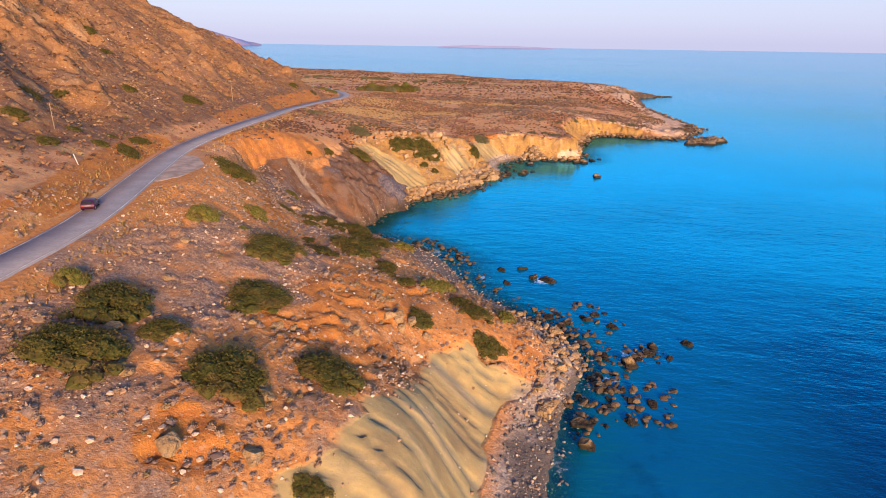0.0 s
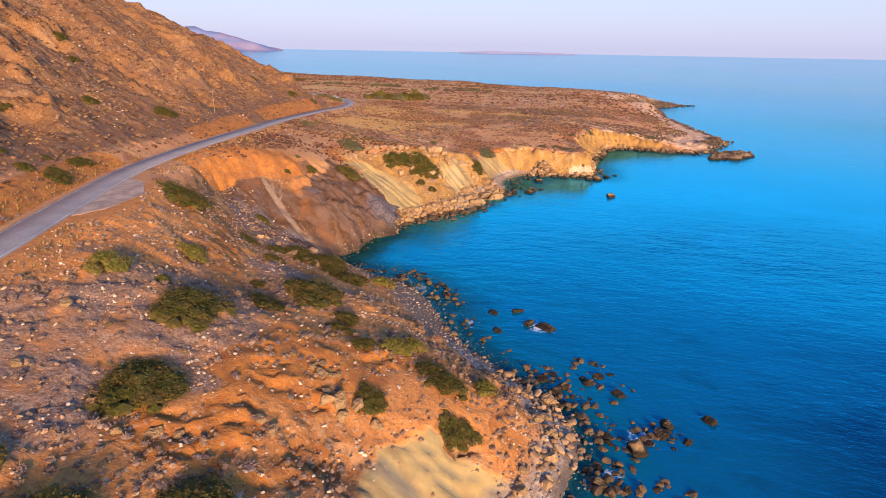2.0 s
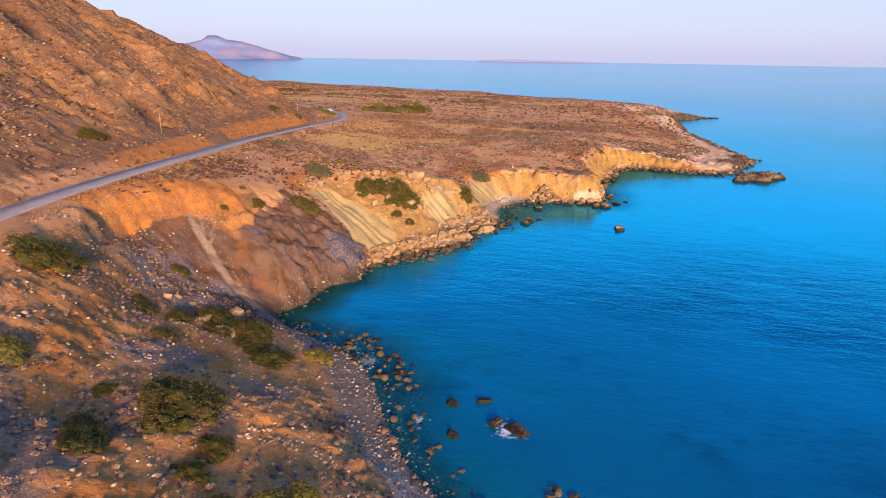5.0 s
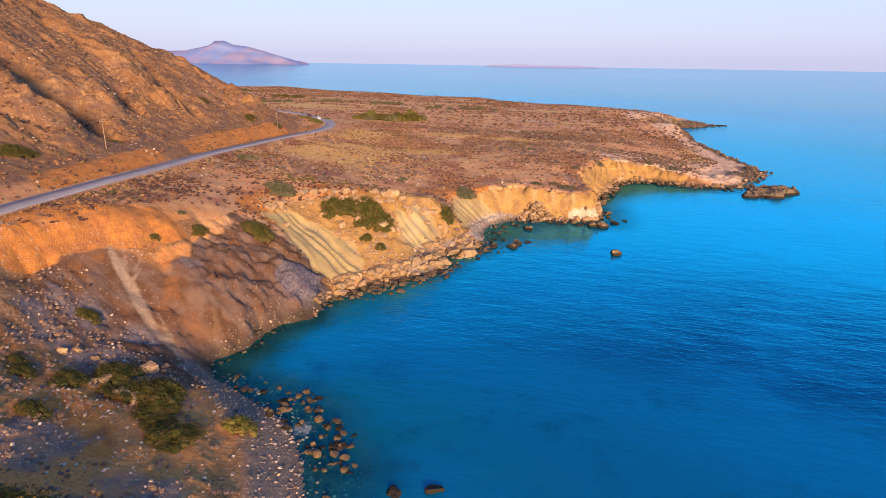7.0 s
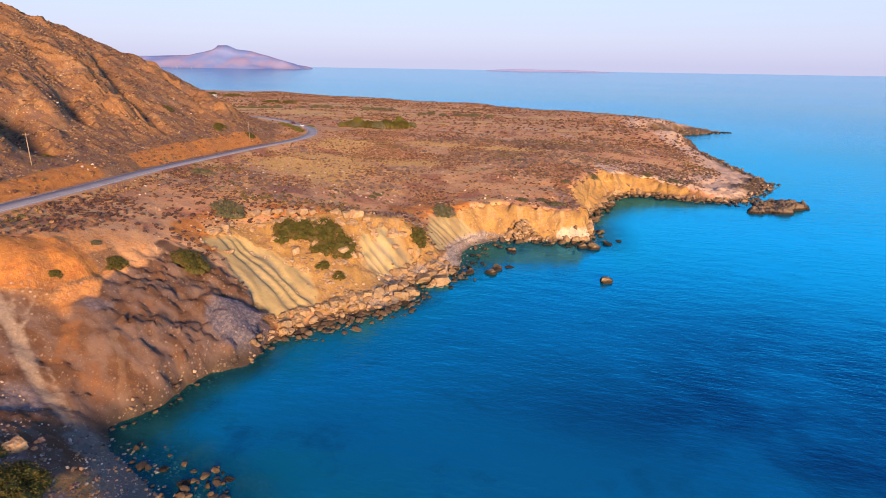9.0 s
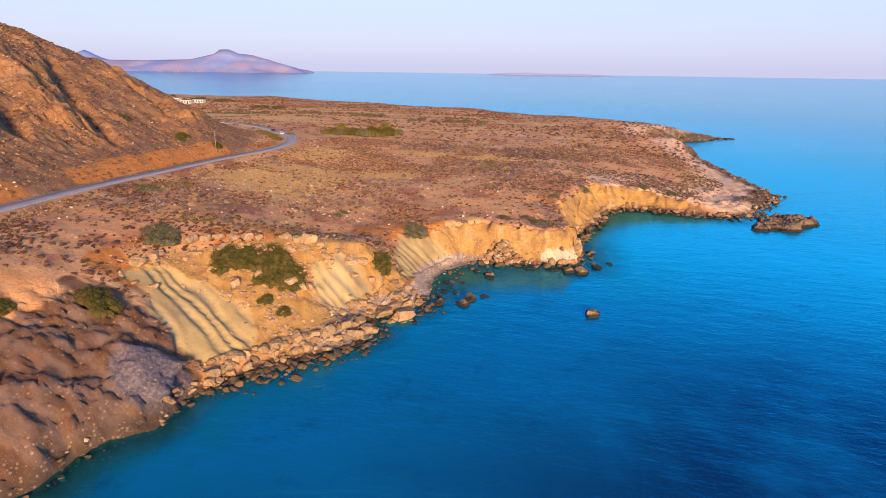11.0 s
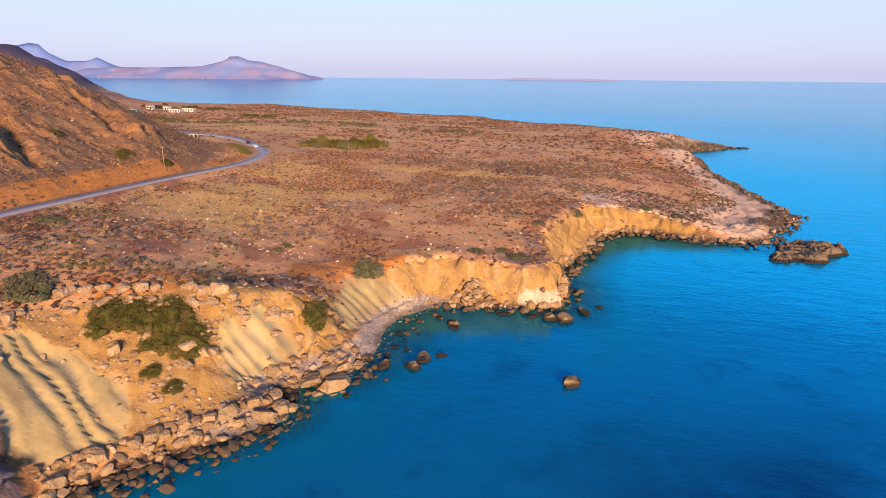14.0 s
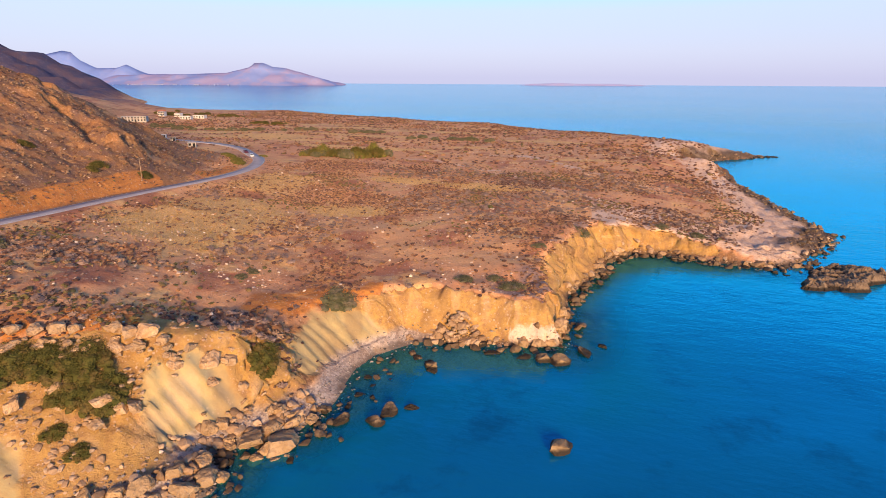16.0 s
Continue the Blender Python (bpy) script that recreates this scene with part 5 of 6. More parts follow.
def tuft(blades, seed):
    """A tuft of dry grass."""
    r = np.random.default_rng(seed)
    vs, fs = [], []
    for k in range(blades):
        a, lean = r.uniform(0, 2 * np.pi), r.uniform(0.15, 0.75)
        d, s = np.array([np.cos(a), np.sin(a), 0]), np.array([-np.sin(a), np.cos(a), 0])
        vs.append(np.array([d * 0.1 - s * 0.13, d * 0.1 + s * 0.13, d * lean + np.array([0, 0, r.uniform(0.7, 1.2)])]))
        fs.append(np.array([[3 * k, 3 * k + 1, 3 * k + 2]]))
    return np.vstack(vs), np.vstack(fs)


cushions = [cushion(34, k) for k in range(6)]
small_cushions = [cushion(6, 20 + k) for k in range(5)]
tufts = [tuft(16, 40 + k) for k in range(5)]


def veg(m):
    """Where scrub can grow: off the road, the bare marl, the beach and the steepest rock."""
    return (m["road"] > 4.2) * (1 - m["marl"]) * (m["dist"] > 4) * (1 - step(0.9, 1.5, m["slope"])) * (m["bare"] < 0.5) * (m["layby"] < 0.5)


def patch(x, y, scale, seed, lo, hi):
    return step(lo, hi, fbm(x / scale, y / scale, seed, 3))


rub_v, rub_f = [], None
for k in range(8):
    v, rub_f = rock_shape(2, 400 + k, cuts=9, rough=0.12, flat=0.8)
    rub_v.append(v + np.array([0, 0, 0.3]))
for k in range(150):  # heap under the ochre cliff of the bay
    u, v = rng.normal() * 5.0, rng.random()
    rubble.append((29 + u, 268.3 - 3.6 * v, max(0.0, (1 - v) * (6.5 - 0.2 * u * u)) - 0.3, 0.35 + 1.3 * rng.random() ** 2, 0.0))
for k in range(130):  # dark stones awash below the bluff
    u, v = rng.random(), rng.random() ** 1.6
    rubble.append((-17 + 22 * u + 5.2 * v, 190.5 + 21 * u - 5.6 * v, -0.30 - 0.15 * v, 0.4 + 1.0 * rng.random() ** 2, 1.0))
rubble = np.array(rubble)
for wet, name, mat, label in ((0, "dry_rubble", "PALE", "tan broken rocks heaped along the shore"), (1, "wet_rubble", "SEA", "dark wet rocks awash in the shallows")):
    q = rubble[rubble[:, 4] == wet]
    strew(name, rub_v, rub_f, q[:, 0], q[:, 1], q[:, 2], q[:, 3], rng.uniform(0.75, 1.1, len(q)), rng.random(len(q)) * (0.35 if wet else 1), RUBBLE if not wet else WET_RUBBLE, label, category="rocks")
x, y, z = scatter(30000, -62, 14, 26, 150, lambda x, y, z, m: veg(m) * (0.10 + 0.45 * patch(x, y, 9, 101, -0.2, 0.5)) * (z > 2.5))
strew("dry_shrubs", [c[0] for c in cushions], cushions[0][1], x, y, z, (0.14 + 0.38 * rng.random(len(x)) ** 1.8) * (1 + 0.5 * (rng.random(len(x)) > 0.93)), rng.uniform(0.6, 1.0, len(x)),
      np.clip(0.32 + 0.16 * rng.normal(size=len(x)), 0.05, 0.66), SHRUB, "small grey-brown cushion shrubs dotted over dry stony ground", category="shrubs")
x, y, z = scatter(80000, -75, 125, 150, 440, lambda x, y, z, m: veg(m) * (0.10 + 0.85 * patch(x, y, 16, 103, -0.25, 0.3)) * (z > 3.5) * (1 - 0.75 * m["straw"]))
green = np.maximum(patch(x, y, 22, 107, 0.1, 0.5), 1 - step(0.5, 1.0, np.hypot((x + 38) / 24, (y - 236) / 16))) * (rng.random(len(x)) > 0.5)
strew("heath_shrubs", [c[0] for c in small_cushions], small_cushions[0][1], x, y, z, 0.22 + 0.5 * rng.random(len(x)) ** 1.6, rng.uniform(0.5, 0.9, len(x)),
      np.where(green > 0.3, rng.uniform(0.68, 0.8, len(x)), np.clip(0.30 + 0.2 * rng.normal(size=len(x)) - 0.3 * patch(x, y, 30, 104, 0.1, 0.4), 0, 0.6)), HEATH, "low brown heath shrubs covering the flat headland", category="shrubs")
x, y, z = scatter(42000, -220, -62, 30, 410, lambda x, y, z, m: veg(m) * (0.3 + 0.5 * patch(x, y, 14, 109, -0.4, 0.4)) * (x < -66))
strew("hill_shrubs", [c[0] for c in small_cushions], small_cushions[0][1], x, y, z, 0.2 + 0.5 * rng.random(len(x)) ** 2, rng.uniform(0.5, 0.95, len(x)),
      np.clip(0.36 + 0.2 * rng.normal(size=len(x)), 0, 0.8), HEATH, "dry brown shrubs on the rocky hillside", category="shrubs")
x, y, z = scatter(52000, -190, -66, 40, 380, lambda x, y, z, m: (m["road"] > 8) * m["hill"] * (0.15 + 0.8 * patch(x, y, 12, 135, -0.1, 0.4)))
strew("hill_rocks", stone_v, stone_f, x, y, z, 0.14 + 0.6 * rng.random(len(x)) ** 4, rng.uniform(0.6, 1.0, len(x)), 0.65 * rng.random(len(x)), RUBBLE, "ochre and brown rocks littering the hillside", category="rocks")
x, y, z = scatter(9000, -72, 120, 225, 440, lambda x, y, z, m: veg(m) * patch(x, y, 24, 131, -0.1, 0.35) * (z > 4) * (1 - 0.85 * m["straw"]))
strew("heath_clumps", [c[0] for c in cushions], cushions[0][1], x, y, z, 0.45 + 0.9 * rng.random(len(x)) ** 2, rng.uniform(0.5, 0.8, len(x)),
      np.clip(0.12 + 0.14 * rng.normal(size=len(x)), 0, 0.5) + 0.4 * (rng.random(len(x)) > 0.85), SHRUB, "darker clumps of spiny scrub on the flat headland", category="shrubs")
x, y, z = scatter(32000, -330, 150, 435, 900, lambda x, y, z, m: veg(m) * (0.3 + 0.7 * patch(x, y, 40, 113, -0.2, 0.4)) * (z > 3) * (1 - 0.97 * m["straw"]))
strew("far_shrubs", [c[0] for c in small_cushions], small_cushions[0][1], x, y, z, 0.5 + 1.0 * rng.random(len(x)) ** 2, rng.uniform(0.5, 0.8, len(x)),
      np.clip(0.3 + 0.25 * rng.normal(size=len(x)), 0, 0.78), HEATH, "dark low scrub on the far headland", category="shrubs")
x, y, z = scatter(62000, -72, 40, 28, 400, lambda x, y, z, m: veg(m) * np.maximum(0.85 * (1 - step(4.5, 9, m["road"])), np.maximum(0.25 * patch(x, y, 20, 117, 0.15, 0.5), 0.55 * m["straw"]) * (y > 215)) * (z > 4))
strew("dry_grass", [c[0] for c in tufts], tufts[0][1], x, y, z, rng.uniform(0.2, 0.5, len(x)), rng.uniform(0.6, 1.1, len(x)),
      np.clip(0.95 + 0.05 * rng.normal(size=len(x)), 0.86, 1), SHRUB, "straw-yellow tufts of dry grass", category="grass")
x, y, z = scatter(52000, -60, 16, 26, 150, lambda x, y, z, m: (m["road"] > 3.6) * (m["layby"] < 0.5) * (1 - 0.9 * m["marl"]) * (0.16 + 0.6 * patch(x, y, 6, 121, 0.0, 0.6)))
strew("loose_stones", stone_v, stone_f, x, y, z, 0.08 + 0.34 * rng.random(len(x)) ** 4.5, rng.uniform(0.6, 1.0, len(x)), rng.random(len(x)) ** 0.85, STONE, "pale loose stones strewn over the slope", category="stones")
x, y, z = scatter(22000, -140, 120, 150, 380, lambda x, y, z, m: (m["road"] > 3.6) * (1 - 0.9 * m["marl"]) * (0.06 + 0.35 * patch(x, y, 10, 123, 0.1, 0.6) + 0.3 * step(0.45, 0.9, m["slope"]) * patch(x, y, 7, 125, 0.0, 0.5) * (y < 235)) * (1 - (y > 235) * step(0.4, 0.8, m["slope"]) * (x > -60)) * (np.hypot((x + 36) / 20, (y - 168) / 24) > 1) * (z > 1))
strew("scree_stones", stone_v, stone_f, x, y, z, 0.12 + 0.6 * rng.random(len(x)) ** 4, rng.uniform(0.6, 1.0, len(x)), rng.random(len(x)), STONE, "tan stones and scree on cliffs and hillside", category="stones")
x, y, z = scatter(34000, -78, 140, 205, 520, lambda x, y, z, m: (m["road"] > 4.5) * (1 - step(0.6, 0.9, m["slope"])) * (m["dist"] > 5) * (0.12 + 0.7 * patch(x, y, 14, 127, 0.1, 0.5)) * (z > 4))
strew("heath_stones", stone_v, stone_f, x, y, z, 0.12 + 0.46 * rng.random(len(x)) ** 3, rng.uniform(0.5, 0.9, len(x)), 0.2 + 0.7 * rng.random(len(x)), STONE, "pale limestone stones scattered over the heath", category="stones")
x, y, z = scatter(9000, -44, 8, 194, 236, lambda x, y, z, m: (m["bare"] > 0.5) * (1 - 0.9 * m["marl"]) * (0.15 + 0.8 * patch(x, y, 5, 129, 0.0, 0.5)) * (z > 2))
strew("bluff_stones", rub_v, rub_f, x, y, z - 0.1, 0.10 + 0.75 * rng.random(len(x)) ** 4, rng.uniform(0.6, 1.0, len(x)), 0.3 + 0.7 * rng.random(len(x)), RUBBLE, "pale broken stones strewn over the tan bluff", category="stones")
x, y, z = scatter(42000, -36, 60, 20, 272, lambda x, y, z, m: (m["dist"] > -2.5) * (m["dist"] < 7) * (z < 3.2) * 0.9 * ((y < 152) | (y > 205)))
strew("beach_pebbles", stone_v, stone_f, x, y, np.maximum(z, -0.12), 0.10 + 0.36 * rng.random(len(x)) ** 2.5, rng.uniform(0.6, 1.0, len(x)), rng.random(len(x)), PEBBLE, "grey and tan pebbles along the narrow beach", category="pebbles")
x, y, z = scatter(16000, 40, 190, 300, 640, lambda x, y, z, m: (m["dist"] > -3) * (m["dist"] < 8) * (z < 3.0) * 0.8 * ((y > 350) | (z < 1.6)))
strew("shore_rocks", stone_v, stone_f, x, y, np.maximum(z, -0.2), 0.35 + 1.3 * rng.random(len(x)) ** 3, rng.uniform(0.6, 1.0, len(x)), 0.8 * rng.random(len(x)), WET_RUBBLE, "dark broken rocks along the low point", category="rocks")


# ---- green bushes ----
def leaf_material(name, a, b, dry):
    g = Mat(name, 0.85, spec=0.1)
    c = g.mix(g.island(), a, b)
    at = g.n.new("ShaderNodeTexCoord").outputs["Object"]
    c = g.mix(g.band(g.noise(2.2, 4, 0.6, at), 0.44, 0.66, 0.0, 0.85), c, dry)
    g.colour(c)
    return g.m


LEAF = leaf_material("mastic leaves", (0.040, 0.043, 0.011), (0.088, 0.080, 0.020), (0.125, 0.085, 0.030))
OLIVE_LEAF = leaf_material("yellow-green leaves", (0.075, 0.08, 0.018), (0.14, 0.13, 0.03), (0.18, 0.125, 0.045))
GREY_LEAF = leaf_material("grey-green leaves", (0.06, 0.065, 0.035), (0.11, 0.105, 0.055), (0.17, 0.13, 0.09))
BARK = plain("dry bark", (0.12, 0.085, 0.06), 0.9, 0.4, 6)


def crown_mesh(seed, leaves, leaf, material, tall):
    """A spreading crown, one unit in radius: clumps of many small leaves with gaps and an uneven outline."""
    r = np.random.default_rng(seed)
    n = 64
    a, q = r.uniform(0, 2 * np.pi, n), np.sqrt(r.random(n))
    out = 1 + 0.16 * np.sin(a * 2 + seed) + 0.12 * np.sin(a * 3 + 2.1 * seed) + 0.08 * np.sin(a * 5 + seed)
    cx, cy = 0.80 * q * out * np.cos(a), 0.80 * q * out * np.sin(a)
    cz = tall * np.sqrt(np.maximum(0.05, 1 - (q * 0.92) ** 2)) * r.uniform(0.55, 0.95, n)
    size = r.uniform(0.16, 0.29, n)
    vs, fs, at = [], [], 0
    core_v, core_f = ico(1)
    for k in range(n):
        vs.append(core_v * size[k] * 0.82 * np.array([1, 1, 0.75]) * (1 + 0.15 * r.normal(size=(len(core_v), 1))) + np.array([cx[k], cy[k], cz[k] - 0.25 * size[k]]))
        fs.append(core_f + at)
        at += len(core_v)
    per = leaves // n
    for k in range(n):
        d = r.normal(size=(per, 3))
        d[:, 2] = np.abs(d[:, 2]) * 0.9 - 0.15
        d /= np.linalg.norm(d, axis=1)[:, None]
        p = np.array([cx[k], cy[k], cz[k]]) + d * size[k] * r.uniform(0.75, 1.18, (per, 1)) * np.array([1, 1, 0.75])
        t = np.cross(d, r.normal(size=(per, 3)))
        t /= np.linalg.norm(t, axis=1)[:, None]
        u = np.cross(d, t) * 0.6 + d * r.uniform(0.1, 0.9, (per, 1))
        s = leaf * r.uniform(0.7, 1.4, (per, 1))
        quad = np.stack([p - t * s * 0.5, p + u * s * 0.35 + t * s * 0.1 - t * s * 0.05, p + t * s * 0.5, p + u * s], 1)
        vs.append(quad.reshape(-1, 3))
        i = at + 4 * np.arange(per)
        fs.append(np.stack([i, i + 1, i + 3], 1))
        fs.append(np.stack([i + 1, i + 2, i + 3], 1))
        at += 4 * per
    v = np.vstack(vs)
    v[:, 2] = np.maximum(v[:, 2], -0.03)
    return mesh_from("crown", v, np.vstack(fs), material, smooth=False)


def stem_mesh(seed, tall):
    """A few crooked stems that fork from the ground into the crown."""
    r = np.random.default_rng(seed)
    bm = bmesh.new()
    for k in range(5):
        a = 2 * math.pi * k / 5 + r.uniform(-0.4, 0.4)
        tip = Vector((0.55 * math.cos(a), 0.55 * math.sin(a), tall * 0.6))
        rows = []
        for j in range(4):
            t = j / 3
            p = tip * t + Vector((0, 0, 0.08 * math.sin(t * 3)))
            w = 0.035 * (1 - 0.75 * t)
            rows.append([bm.verts.new(p + Vector((w * math.cos(b), w * math.sin(b), 0))) for b in (0, 2.1, 4.2)])
        for lo, hi in zip(rows, rows[1:]):
            for i in range(3):
                bm.faces.new((lo[i], lo[(i + 1) % 3], hi[(i + 1) % 3], hi[i]))
    me = bpy.data.meshes.new("stems")
    bm.to_mesh(me)
    bm.free()
    me.materials.append(BARK)
    return me


BUSH = {}
for key, mat, tall, label in (("dark", LEAF, 0.52, "dense dark green mastic bush on dry stony ground"), ("olive", OLIVE_LEAF, 0.62, "rounded yellow-green bush beside dry grass"),
                              ("grey", GREY_LEAF, 0.40, "dusty grey-green bush on the open heath"), ("far", GREY_LEAF, 0.5, "dusty green tree or bush on the far plain")):
    for k in range(3):
        ob = new("bush")
        part("crown", crown_mesh(7 * k + len(BUSH), {"dark": 4200, "far": 640}.get(key, 2000), {"dark": 0.056, "far": 0.13}.get(key, 0.078), mat, tall), ob)
        part("stems", stem_mesh(k, tall), ob)
        BUSH[key, k] = tagged(ob, label, "bush")


def bush(key, x, y, w, long=1.0, turn=0.0, group="bushes on the slope", tall=1.0):
    src = BUSH[key, int(rng.integers(3))]
    ob = copy_thing(src, pose(0, 0, 0))
    r = w / 2
    h = ground([x, x + r, x - r, x, x], [y, y, y, y + r, y - r])
    lean = Vector(((h[2] - h[1]) / w, (h[4] - h[3]) / w, 1)) * 0.8 + Vector((0, 0, 0.2))
    tilt = Vector((0, 0, 1)).rotation_difference(lean).to_matrix().to_4x4()
    turned = pose(0, 0, 0, 0, 0, turn or rng.uniform(0, 360)) @ Matrix.Diagonal((r * long, r, r * tall * (0.74 if y < 150 else 0.85) * rng.uniform(0.85, 1.1), 1))
    ob.matrix_world = Matrix.Translation((x, y, float(h.mean()) - 0.1)) @ tilt @ turned
    tagged(ob, group=group)
    return ob


for x, y, w in [(-25.4, 62.2, 8.6), (-28.7, 78.6, 10), (-14.3, 96.6, 4.4), (-36.2, 50, 8.6), (-33.4, 40.4, 8.8), (-21.6, 43.6, 8.6), (-14.3, 50.9, 7.8), (-29.8, 48.2, 4.6), (-14.2, 91.5, 4), (-9.5, 87.5, 4), (2, 84.5, 5.8), (-0.5, 87.5, 4.6),
                (4, 77.5, 5.6), (-6.5, 75.5, 4.8), (-12, 35.5, 3.4), (-30, 101, 3.0), (-51.7, 120, 10), (-38, 130, 5), (-43.8, 128.5, 3)]:
    bush("dark", x, y, w, 1.12)
bush("dark", -25, 91, 5.2, 1.9, 118)
for x, y, w in [(-40.5, 80.6, 5.4), (-42.5, 53.2, 3.8), (-39, 98.5, 5), (-35.4, 84, 2.2), (-5.6, 90, 4.6), (-3.6, 93.5, 3.6), (7.2, 87.5, 4.2), (-15.8, 134, 5.0), (-25, 60, 2.4)]:
    bush("olive", x, y, w, 1.0, tall=1.45)
for x, y, w in [(-21, 101.5, 11), (-28.4, 134, 8.6), (-35.5, 136, 7.4), (-20.5, 125.5, 7), (-47, 146, 3.8), (-42, 127, 3.8), (-35, 120.5, 4.2), (-26, 131, 6.4), (-24, 128, 4.4), (-32, 131.5, 5)]:
    bush("dark", x, y, w, 1.15, group="bushes in the cove")
for x, y, w in [(-44.4, 177.3, 4), (-36.9, 188, 8), (-27.4, 215.3, 8), (-22.5, 217, 9.4), (-18.3, 219, 8), (-24.6, 217.6, 7), (-14.6, 216.2, 8), (-18.6, 214.2, 5), (-16.8, 210, 3.2), (-12.8, 209.4, 3.2), (1.2, 234.5, 6.4), (-47.6, 167, 2)]:
    bush("dark", x, y, w, 1.1, group="bushes on the bluff")
for x, y, w in [(4.6, 261, 8.2), (-41.8, 214.6, 8.5), (-45, 216, 4.5), (-67.1, 248, 7.2), (29, 277, 5), (40, 277, 6), (35.5, 280, 4), (56.3, 325, 6), (-48.4, 178, 2), (82.8, 350, 4.6), (94, 347.5, 5.2), (44.6, 302, 3.6), (-17.8, 266, 3), (-18.3, 262, 3.2), (48, 296, 3)]:
    bush("grey", x, y, w, 1.15, group="bushes on the headland")
for x, y, w in [(-87.6, 322.5, 5), (-94.7, 311.5, 5.4), (-110.3, 301, 4.6), (-88.2, 182, 4.8), (-95.6, 162, 3), (-93.6, 120, 4.4), (-69.6, 112, 4.2), (-84.9, 104, 4.4), (-93.6, 307, 4), (-90.6, 217, 3.4), (-76, 118, 2.4), (-80, 112, 3), (-73, 121, 3), (-96, 160.7, 4), (-88.9, 181.8, 5), (-99, 137, 4), (-124.8, 192.8, 4.6), (-115.8, 184.9, 4), (-75.5, 98.3, 4.4), (-69, 110.8, 4.6), (-72.8, 123.3, 4), (-73.1, 109.1, 3.6), (-88.4, 179.5, 4), (-88.2, 184.5, 4)]:
    bush("dark", x, y, w, 1.1, group="bushes on the hill")
for x, y, w in [(-92, 388, 7), (-96, 393, 6), (-102, 399, 5.5), (-96.5, 419, 3.8), (-108, 405, 5)]:
    bush("olive", x, y, w, 1.2, group="bushes by the road bend")
for k in range(26):
    t = k / 25
    bush(("olive", "far", "dark")[k % 3], -82 + 38 * t + rng.normal() * 1.2, 434 + 16 * t + rng.normal() * 3.5, rng.uniform(4.5, 9), 1.1, group="thicket on the plain", tall=rng.uniform(1.4, 2.6))
for cx, cy, sx, sy, n in ((-140, 570, 14, 4, 10), (-90, 566, 12, 3, 8), (-18, 538, 26, 4, 14), (-205, 634, 24, 5, 12), (-270, 586, 18, 7, 18), (-210, 573, 44, 3, 18), (-300, 712, 34, 14, 22), (-345, 690, 22, 12, 18)):
    for _ in range(n):
        bush("far" if cy < 600 else "dark", cx + rng.normal() * sx * 0.6, cy + rng.normal() * sy * 0.6, rng.uniform(4, 8), 1.2, group="far scrub on the plain", tall=1.3)
for ob in BUSH.values():
    for o in (*ob.children, ob):
        bpy.data.objects.remove(o)


# ---- made things: poles, cars, buildings ----
WOOD = plain("weathered pole wood", (0.33, 0.24, 0.16), 0.9, 0.3, 4)
STEEL = plain("grey metal", (0.35, 0.35, 0.36), 0.5, 0.2, 4, 0.6)
WHITEWASH = plain("white wall", (0.52, 0.49, 0.47), 0.9, 0.12, 1.2)
CONCRETE = plain("bare concrete", (0.42, 0.38, 0.34), 0.95, 0.25, 1.0)
ROOFTILE = plain("red roof tiles", (0.42, 0.15, 0.09), 0.85, 0.3, 2)
GLASS = plain("dark window glass", (0.02, 0.022, 0.026), 0.15, 0.2, 3, 0, 0)
TYRE = plain("black rubber", (0.02, 0.02, 0.02), 0.8, 0.2, 8)


def box(bm, x0, x1, y0, y1, z0, z1, bevel=0.0):
    b = bmesh.new()
    bmesh.ops.create_cube(b, size=1.0, matrix=Matrix.Translation(((x0 + x1) / 2, (y0 + y1) / 2, (z0 + z1) / 2)) @ Matrix.Diagonal((x1 - x0, y1 - y0, z1 - z0, 1)))
    if bevel:
        bmesh.ops.bevel(b, geom=list(b.edges), offset=bevel, segments=2, affect="EDGES", profile=0.6)
    me = bpy.data.meshes.new("tmp")
    b.to_mesh(me)
    b.free()
    bm.from_mesh(me)
    bpy.data.meshes.remove(me)


def rod(bm, a, b, r0, r1, sides=8):
    a, b = Vector(a), Vector(b)
    m = Matrix.Translation((a + b) / 2) @ (b - a).to_track_quat("Z", "Y").to_matrix().to_4x4()
    bmesh.ops.create_cone(bm, cap_ends=True, segments=sides, radius1=r0, radius2=r1, depth=(b - a).length, matrix=m)


def done(bm, name, material, smooth=False):
    me = bpy.data.meshes.new(name)
    bm.to_mesh(me)
    bm.free()
    me.materials.append(material)
    me.polygons.foreach_set("use_smooth", [smooth] * len(me.polygons))
    return me


def utility_pole():
    ob = new("utility_pole")
    bm = bmesh.new()
    rod(bm, (0, 0, -0.6), (0, 0, 9.6), 0.17, 0.11)
    part("pole", done(bm, "pole", WOOD, True), ob)
    bm = bmesh.new()
    box(bm, -0.9, 0.9, 0.1, 0.2, 9.0, 9.12, 0.01)
    part("crossarm", done(bm, "crossarm", WOOD), ob)
    for x in (-0.8, 0, 0.8):
        bm = bmesh.new()
        rod(bm, (x, 0.15, 9.12), (x, 0.15, 9.24), 0.03, 0.03, 6)
        rod(bm, (x, 0.15, 9.24), (x, 0.15, 9.36), 0.06, 0.045, 8)
        part("insulator", done(bm, "insulator", STEEL, True), ob)
    return tagged(ob, "weathered wooden utility pole with a crossarm beside the road", "utility pole", "utility poles along the road")


